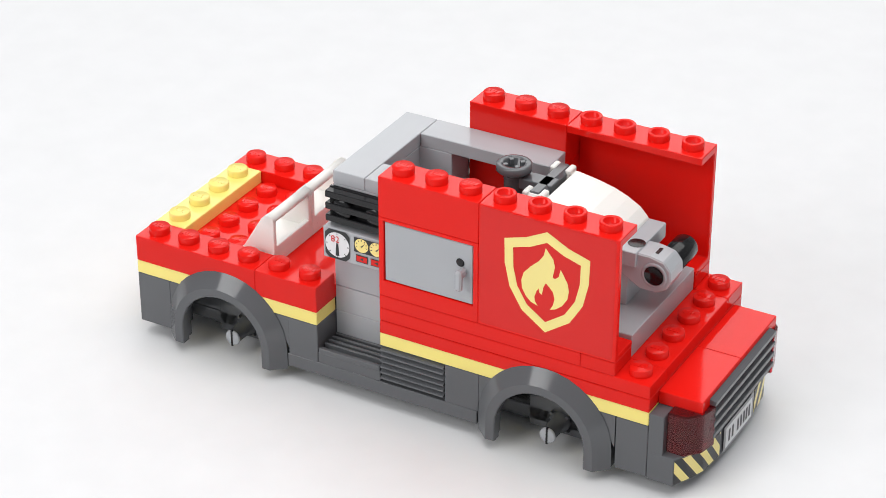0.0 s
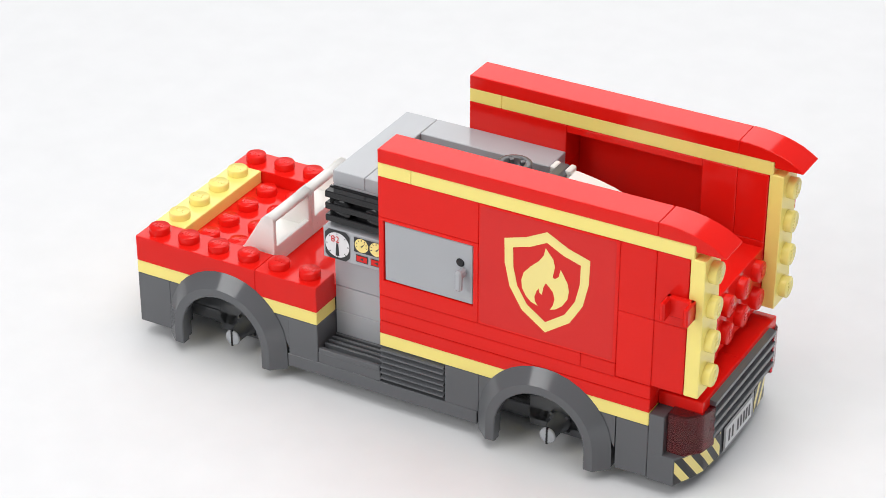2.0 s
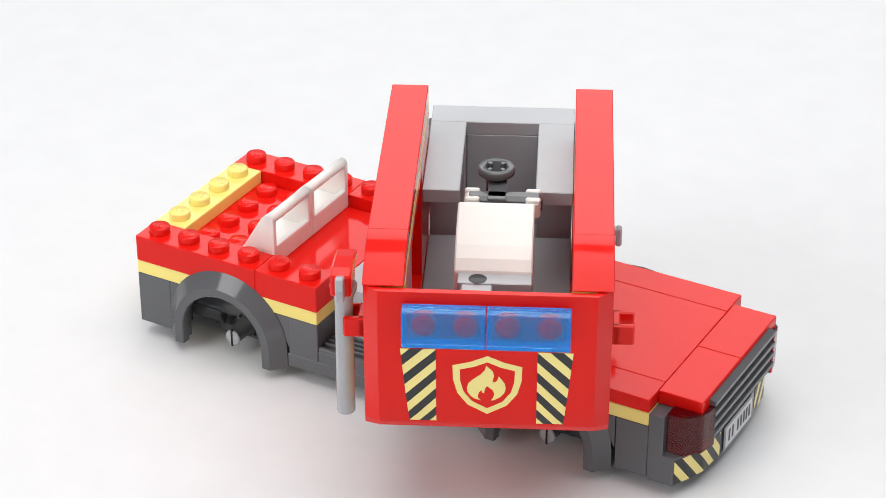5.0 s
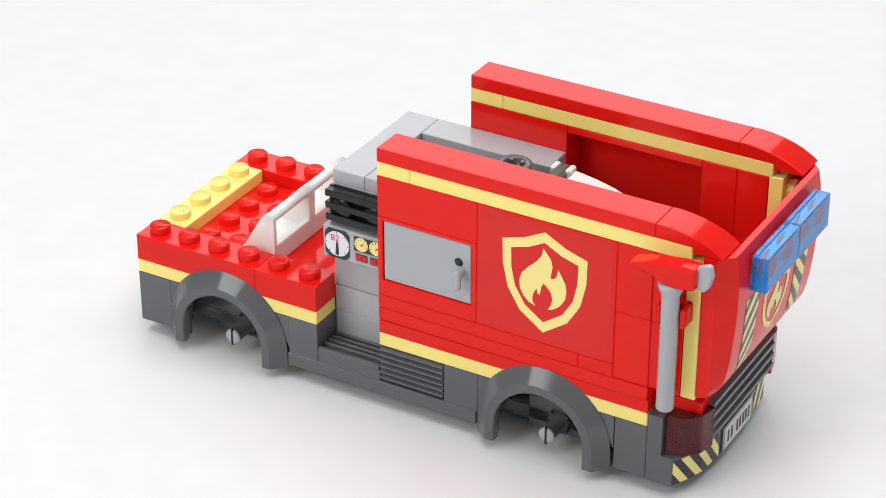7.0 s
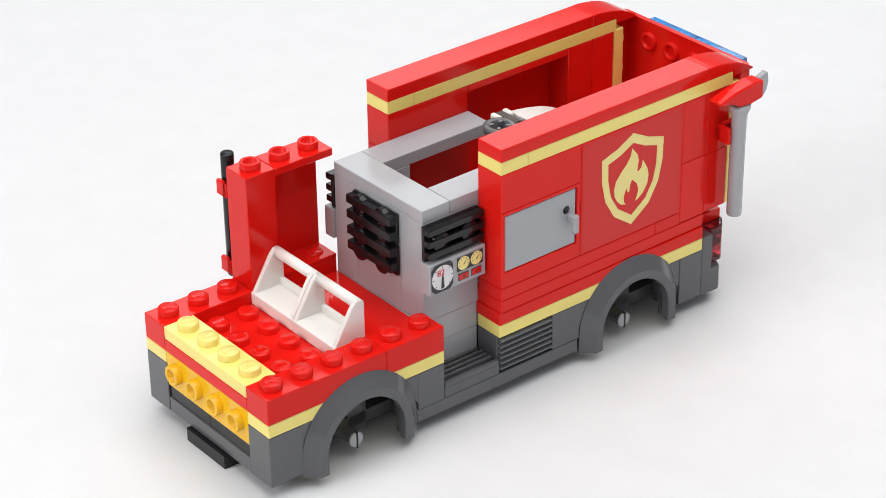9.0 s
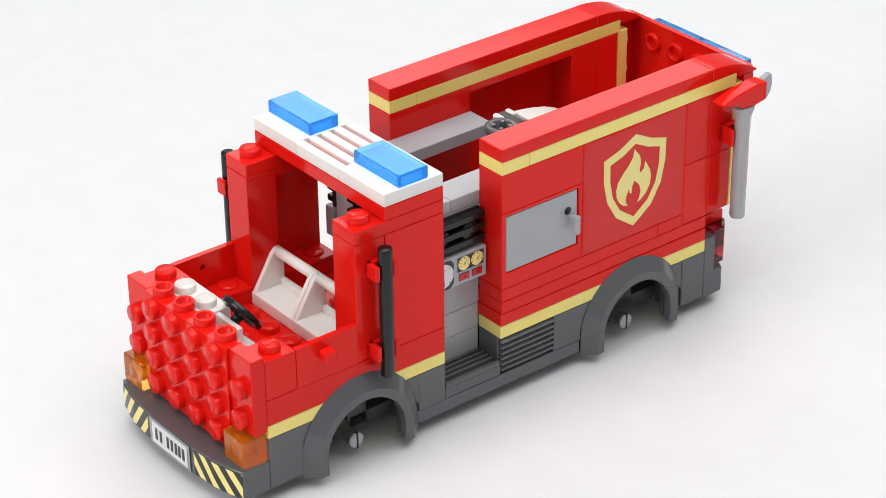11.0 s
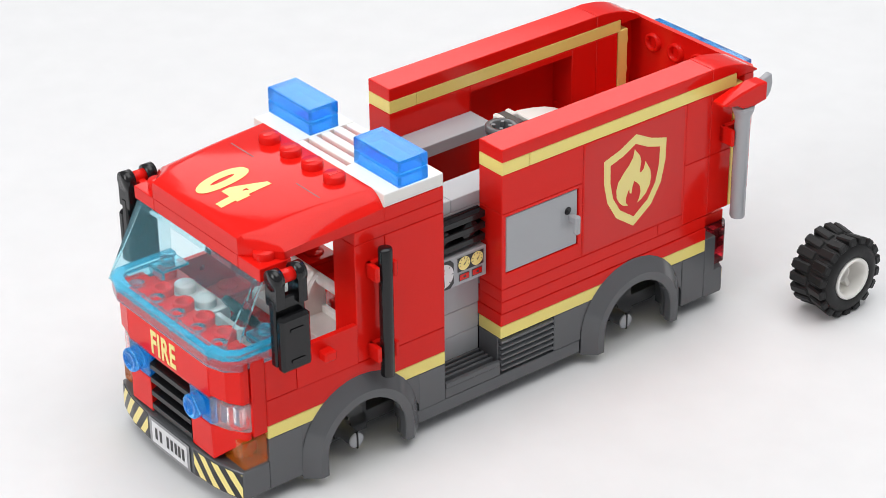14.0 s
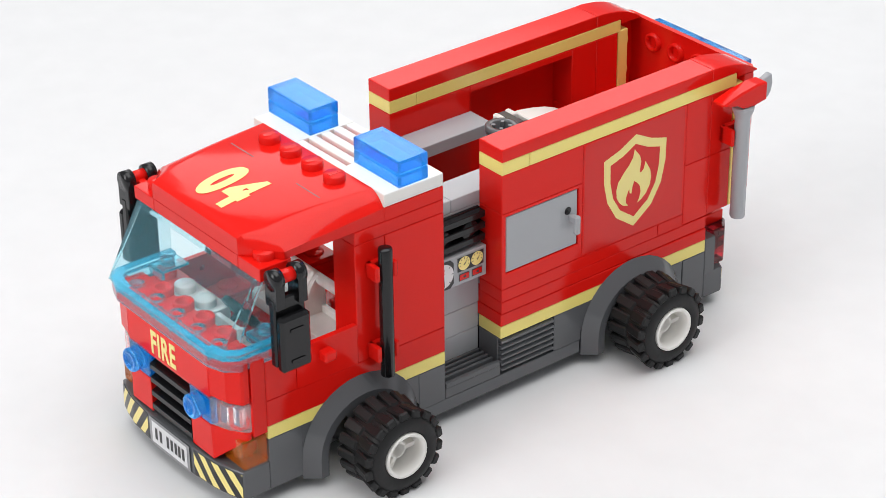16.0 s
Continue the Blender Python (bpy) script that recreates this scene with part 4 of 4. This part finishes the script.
for z0, z1, grow in ((10.85, 11.25, 0.0), (10.0, 10.85, 0.03)):
    loops = [[bm.verts.new(((u - g * 0.6) * S, v * S, z * P)) for u, v in ring] for ring, g in ((lip, -grow), (inn, 0)) for z in (z0, z1)]
    o0, o1, i0, i1 = loops
    fs = []
    for k in range(7):
        for w, x in ((o0, o1), (o1, i1), (i1, i0), (i0, o0)):
            fs.append(bm.faces.new((w[k], w[k + 1], x[k + 1], x[k])))
    for k in (0, 7):
        fs.append(bm.faces.new((o0[k], o1[k], i1[k], i0[k])))
    bmesh.ops.recalc_face_normals(bm, faces=fs)
    for f in fs:
        f.material_index = 1 if grow else 0
for j in range(5):
    lathe(bm, at(-0.72, 1.0 + j, 10.5), [(1.9, 0), (1.9, 1.9), (1.3, 1.9), (1.2, 0.2)], 16)
for j in range(6):
    bl(bm, -1.2, -0.85, 0.75 + 0.9 * j, 0.82 + 0.9 * j, 10.5, 11.1, bev=0)
# shelves with sockets in the rear corners
for v in (0.3, 5.0):
    bl(bm, 0.1, 1.0, v, v + 0.7, 10.95, 11.15)
    bl(bm, 0.1, 0.2, v, v + 0.7, 10.45, 10.95)
    lathe(bm, at(0.5, v + 0.35, 11.15), [(1.6, 0), (1.6, 1.4), (1.2, 1.4), (1.2, 0)], 16)
part("lip", bm, [TLP, TLP], glass, "thick bright blue lip")
bm = bmesh.new()
bl(bm, 0.02, 0.98, 0.2, 5.8, 15.45, 15.98, bev=0.0002)
for j in range(6):
    stud(bm, 0.5, 0.5 + j, 15.98)
part("head", bm, TLB, glass, "clear blue top edge with six studs")
brick("tile", 0, 1, 1, 5, 16.02, 17, RED, truck, studs=False, t=12.4)


def mirror(mir, sd):
    a, c = mir(0, 1)
    v0 = 0 if sd > 0 else 6
    f = -1 if sd > 0 else 1
    out = 0.42 if sd > 0 else 0.62
    bm = bmesh.new()
    bl(bm, 0, 1, a, c, 16.02, 17)
    stud(bm, 0.5, (a + c) / 2, 17)
    lo, hi = sorted((v0, v0 + f * (out - 0.1)))
    bl(bm, 0.38, 0.62, lo, hi, 15.9, 16.6)
    lathe(bm, at(0.25, v0 + f * out, 16.6, "u"), [(0, 0), (1.5, 0), (1.5, 4.0), (0, 4.0)], 14)
    comes(part("clip_plate", bm, RED, truck, "red plate with a mirror hinge"), 12.4 if sd < 0 else 12.5)
    bm = bmesh.new()
    pv = Vector((0.5 * S, (v0 + f * out) * S, 16.6 * P))
    vc = v0 + f * out
    for u in (0.02, 0.72):
        lathe(bm, at(u, vc, 16.6, "u"), [(0, 0), (2.3, 0), (2.3, 2.2), (0, 2.2)], 18)
        bl(bm, u, u + 0.28, vc - 0.27, vc + 0.27, 14.6, 16.6)
    q0, q1 = sorted((vc - f * 0.12, vc + f * 0.14))
    bl(bm, 0.0, 1.0, q0, q1, 10.2, 15.3, bev=0.0004)
    q0, q1 = sorted((vc + f * 0.12, vc + f * 0.42))
    bl(bm, 0.02, 0.98, q0, q1, 10.0, 14.1, bev=0.0008)
    q0, q1 = sorted((vc + f * 0.41, vc + f * 0.45))
    for z in (10.7, 13.0):
        bl(bm, 0.3, 0.72, q0, q1, z, z + 0.22, bev=0)
    return part("mirror", bm, BLK, truck, "black hanging wing mirror", pivot=pv)


mirrors = [(mirror(lambda a, b: (a, b), 1), 1), (mirror(lambda a, b: (6 - b, 6 - a), -1), -1)]

# curved cab roof
bm = bmesh.new()
top = [(4.0, 19.0), (3.2, 19.0), (2.7, 18.99), (2.3, 18.96), (1.9, 18.91), (1.5, 18.83), (1.1, 18.72), (0.8, 18.62), (0.4, 18.45), (0.15, 18.33), (0.0, 18.2)]
rows = []
for u, z in top:
    va = 1 - 0.12 * u
    if u >= 0.8:
        vb, zb = 0.02, 17.55 + 0.14 * (u - 0.8)
    else:
        vb, zb = 0.02 + (0.96 * (1 - u / 0.8)), 17.55
    vb = min(vb, va - 0.01)
    half = [(vb, 17.03), (vb, zb)] + [(va + (vb - va) * f, z + (zb - z) * g) for f, g in ((0.72, 0.55), (0.4, 0.22), (0.15, 0.05))] + [(va, z)]
    rows.append([bm.verts.new((u * S, v * S, q * P)) for v, q in half + [(6 - v, q) for v, q in half[::-1]]])
for a, b in zip(rows, rows[1:]):
    for k in range(12):
        bm.faces.new((a[k], a[(k + 1) % 12], b[(k + 1) % 12], b[k]))
for q in (rows[0], rows[-1]):
    for k in range(5):
        bm.faces.new((q[k], q[k + 1], q[10 - k], q[11 - k]))
bmesh.ops.recalc_face_normals(bm, faces=bm.faces)
for f in bm.faces:
    f.smooth = True
for e in bm.edges:
    e.smooth = e.calc_face_angle(0) < 0.33
for va, vb in ((0.95, 2.0), (4.0, 5.05)):  # moulded seams
    poly(bm, Matrix(), [(2.60 * 8, va * 8), (2.63 * 8, va * 8), (2.63 * 8, vb * 8), (2.60 * 8, vb * 8)], 1, 18.99 * 3.2 + 0.03)
for j in range(4):
    stud(bm, 3.5, 1.5 + j, 19.0)
roof = comes(part("cab_roof", bm, [RED, DGR], truck, "curved red cab roof with four studs"), 13.4)
m = Matrix.Translation((1.30 * S, 3.12 * S, 18.8 * P)) @ Matrix.Rotation(radians(-90), 4, "Z")
digits = text("lettering", "04", 15.0, STY, roof, m, bold=0.062, fit=(12.8, 13.0), gap=1.32)
drape = bmesh.new()
drape.from_mesh(digits.data)
bmesh.ops.delete(drape, geom=[f for f in drape.faces if f.normal.z < 0.5], context="FACES")
for k in range(24):
    bmesh.ops.bisect_plane(drape, geom=drape.verts[:] + drape.edges[:] + drape.faces[:], plane_co=(k * 0.16 * S, 0, 0), plane_no=(1, 0, 0))
for vert in drape.verts:
    u = vert.co.x / S
    for (ua, za), (ub, zb) in zip(top, top[1:]):
        if ub <= u <= ua:
            vert.co.z = (zb + (za - zb) * (u - ub) / (ua - ub)) * P + 0.00014
drape.to_mesh(digits.data)
drape.free()


# ---- wheels ----
def wheel():
    """Rim with spokes; the tyre with two rows of lugs is its part. The outer face looks along -y."""
    bm = bmesh.new()
    m = AX["-v"] @ Matrix.Scale(0.85, 4)
    lathe(bm, m, [(5.2, 4.0), (5.2, 6.6), (5.6, 7.1), (6.3, 7.1), (6.4, 6.4), (6.4, -6.5), (5.6, -6.8), (5.0, -6.8), (5.0, 0.0), (2.4, 0.0)], 28)
    lathe(bm, m, [(2.6, -5), (2.6, 3.2), (1.8, 3.4), (1.7, 1.0), (0, 1.0)], 18)
    lathe(bm, m, [(5.25, 4.1), (5.2, 0.6), (2.2, 0.6)], 28)
    for k in range(3):
        mbox(bm, m @ Matrix.Rotation(radians(120 * k), 4, "Z") @ Matrix.Translation((0.0036, 0, 0.0018)), (3.4, 1.3, 3.2))
    rim = part("wheel", bm, WHI, truck, "black rubber wheel on a white rim", pivot=(0, 0, 0))
    bm = bmesh.new()
    lathe(bm, m, [(6.3, 6.2), (7.0, 6.9), (9.6, 6.7), (10.8, 5.6), (11.1, 3.0), (11.1, -3.0), (10.8, -5.6), (9.6, -6.7), (7.0, -6.9), (6.3, -6.2)], 36)
    n = 18
    for row in (-1, 1):
        for k in range(n):
            a = 360 / n * (k + (0.5 if row > 0 else 0))
            q = m @ Matrix.Rotation(radians(a), 4, "Z") @ Matrix.Translation((0.0108, 0, row * 0.0033)) @ Matrix.Rotation(radians(row * 9), 4, "Y")
            mbox(bm, q, (2.4, 2.9, 6.1), bev=0.0004)
    part("tyre", bm, RUB, rim, "black rubber tyre with chunky lugs")
    return rim


WZ = 12.05 * 0.85 / 1000 - FZ
one = wheel()
wheels = [one] + [copy_thing(one, Matrix()) for k in range(3)]
for w in wheels:
    w.parent = truck


# ---- all that moves ----
def motions():
    mm = 0.001
    turn = [(0, 0, 0, 0.08), (6.6, 0, 0, 0.08), (6.8, -0.19, 0.52, -0.27), (7.3, -0.19, 0.52, -0.27), (7.4, 1.3, -2.84, 2.86), (7.5, 3.28, -7.54, 7.7),
            (7.6, 9.15, -17.59, 17.53), (7.7, 16.24, -26.57, 27.53), (7.8, 37.06, -39.52, 49.22), (7.9, 44.1, -42.67, 53.89),
            (8.0, 47.53, -38.08, 59.08), (8.2, 53.71, -33.03, 66.87), (8.5, 52.68, -27.2, 68.28), (9.2, 52.68, -27.2, 68.28),
            (11.3, 53.52, -28.62, 68.05), (16, 53.52, -28.62, 68.05)]
    walk(truck, [(t, pose(x * mm, y * mm, FZ, 0, 0, a)) for t, x, y, a in turn])
    swing = [(0, 0), (3.6, 0), (3.7, 3.0), (3.8, -7.3), (3.9, -15.3), (4.0, -22.4), (4.1, -30.8), (4.2, -37.8), (4.6, -58), (4.9, -64), (5.6, -64),
             (5.9, -55), (6.2, -36), (6.3, -29.6), (6.4, -22.4), (6.5, -15), (6.6, -7.5), (6.7, -1.5), (6.8, -0.4), (8.2, -0.3), (8.5, 0.7), (9.2, 0.7),
             (11.3, 0.4), (16, 0.4)]
    walk(body, [(t, Matrix.Translation(C) @ pose(0, 0, 0, 0, 0, a)) for t, a in swing])
    # loose pieces wait on the table, then are put on
    for k, (ob, t) in enumerate(MOVES):
        o = ORIGIN[ob.name]
        base = ORIGIN.get(ob.parent.name, Vector())
        home = o - base
        pts = [Vector(q) + o for q in ob.bound_box]
        lo = Vector([min(q[i] for q in pts) for i in range(3)])
        hi = Vector([max(q[i] for q in pts) for i in range(3)])
        x, y = -0.52 - 0.075 * (k % 6), -0.22 + 0.05 * (k // 6)
        shift = Vector((x, y, -FZ)) - Vector(((lo.x + hi.x) / 2, (lo.y + hi.y) / 2, lo.z))
        away, there = Matrix.Translation(home + shift), Matrix.Translation(home)
        rows = [(0, away)]
        if t > 0.2:
            rows.append((t - 0.1, away))
        rows += [(t - 0.03, there), (16, there)]
        walk(ob, rows)
    # tailgate: slides in from the side, tips up and is pressed on
    g0 = PIV - C
    def gp(x, y, z, pitch, yaw=0):
        return Matrix.Translation(g0 + Vector((x, y, z)) * mm) @ pose(0, 0, 0, 0, 0, yaw) @ pose(0, 0, 0, 0, pitch, 0)
    walk(gate, [(0, gp(330, -250, -29.2, -90)), (2.1, gp(330, -250, -29.2, -90)), (2.2, gp(68, -4, -29.2, -90, -1)), (2.3, gp(42.1, -1.4, -29.2, -90, -1.5)), (2.4, gp(30.3, 0, -29, -90, -2.4)),
                (2.5, gp(19.3, -3.8, -27, -45, -4.6)), (2.6, gp(4, -1, -15.5, -4)), (2.7, gp(2, 0, -10, -2)), (2.8, gp(0, 0, 0, 0)), (16, gp(0, 0, 0, 0))])
    # mirrors swing down about their hinges
    for ob, sd in mirrors:
        o = ORIGIN[ob.name]
        away = Matrix.Translation((-0.5, 0.30 + 0.06 * sd, 0.012 - FZ)) @ pose(0, 0, 0, 90, 0, 0)
        rows = [(0, away), (12.5, away)]
        for t, a in ((12.57, 95), (12.7, 84), (12.8, 62), (12.9, 42), (13.0, 24), (13.1, 0), (16, 0)):
            rows.append((t, Matrix.Translation(o) @ pose(0, 0, 0, -sd * a, 0, 0)))
        walk(ob, rows)
    # wheels roll in over the table and slip on the pins
    def wh(u, v, yaw=0, roll=0):
        return Matrix.Translation((u * S, v * S, WZ)) @ pose(0, 0, 0, 0, 0, yaw) @ pose(0, 0, 0, 0, roll, 0)
    park = [wh(-45, -26 + 4 * k) for k in range(3)] + [wh(60, 14)]
    walk(wheels[0], [(0, park[0]), (13.8, park[0]), (13.9, wh(24, -1, 0, -80))] + [(t, wh(u, v, 0, r)) for t, u, v, r in WR] + [(16, wh(13.04, -1.08))])
    walk(wheels[1], [(0, park[1]), (14.3, park[1])] + [(t, wh(u, v, 0, r)) for t, u, v, r in WF] + [(16, wh(3.05, -1.30))])
    walk(wheels[2], [(0, park[2]), (14.8, park[2])] + [(t, wh(u, v, y)) for t, u, v, y in WL] + [(16, wh(3.05, 7.3, -180))])
    walk(wheels[3], [(0, park[3]), (15.5, park[3]), (15.65, wh(13.05, 12, -85)), (15.8, wh(13.05, 7.3, -170)), (16, wh(13.05, 7.3, -180))])


WR = [(14, 19.21, -2.36, -60), (14.1, 17.64, -2.27, -40), (14.2, 15.22, -2.02, -20), (14.3, 14.01, -1.66, -5), (14.4, 13.04, -1.74, 0), (15.55, 13.18, -1.69, 0), (15.7, 13.04, -1.08, 0)]
WF = [(14.4, 10.32, -1.51, -60), (14.5, 9.37, -1.75, -45), (14.6, 7.48, -1.78, -30), (14.7, 6.01, -1.62, -15), (14.8, 4.87, -2.00, 0), (14.95, 3.08, -1.92, 0), (15.55, 3.08, -1.92, 0), (15.7, 3.05, -1.30, 0)]
WL = [(14.9, -0.21, -2.51, 0), (15, -0.87, -1.04, -5), (15.1, -1.85, 0.09, -20), (15.2, -2.37, 2.49, -40), (15.3, -2.39, 4.71, -60), (15.4, -0.67, 8.12, -100), (15.5, 0.97, 9.04, -150), (15.62, 2.8, 8.2, -180)]

motions()
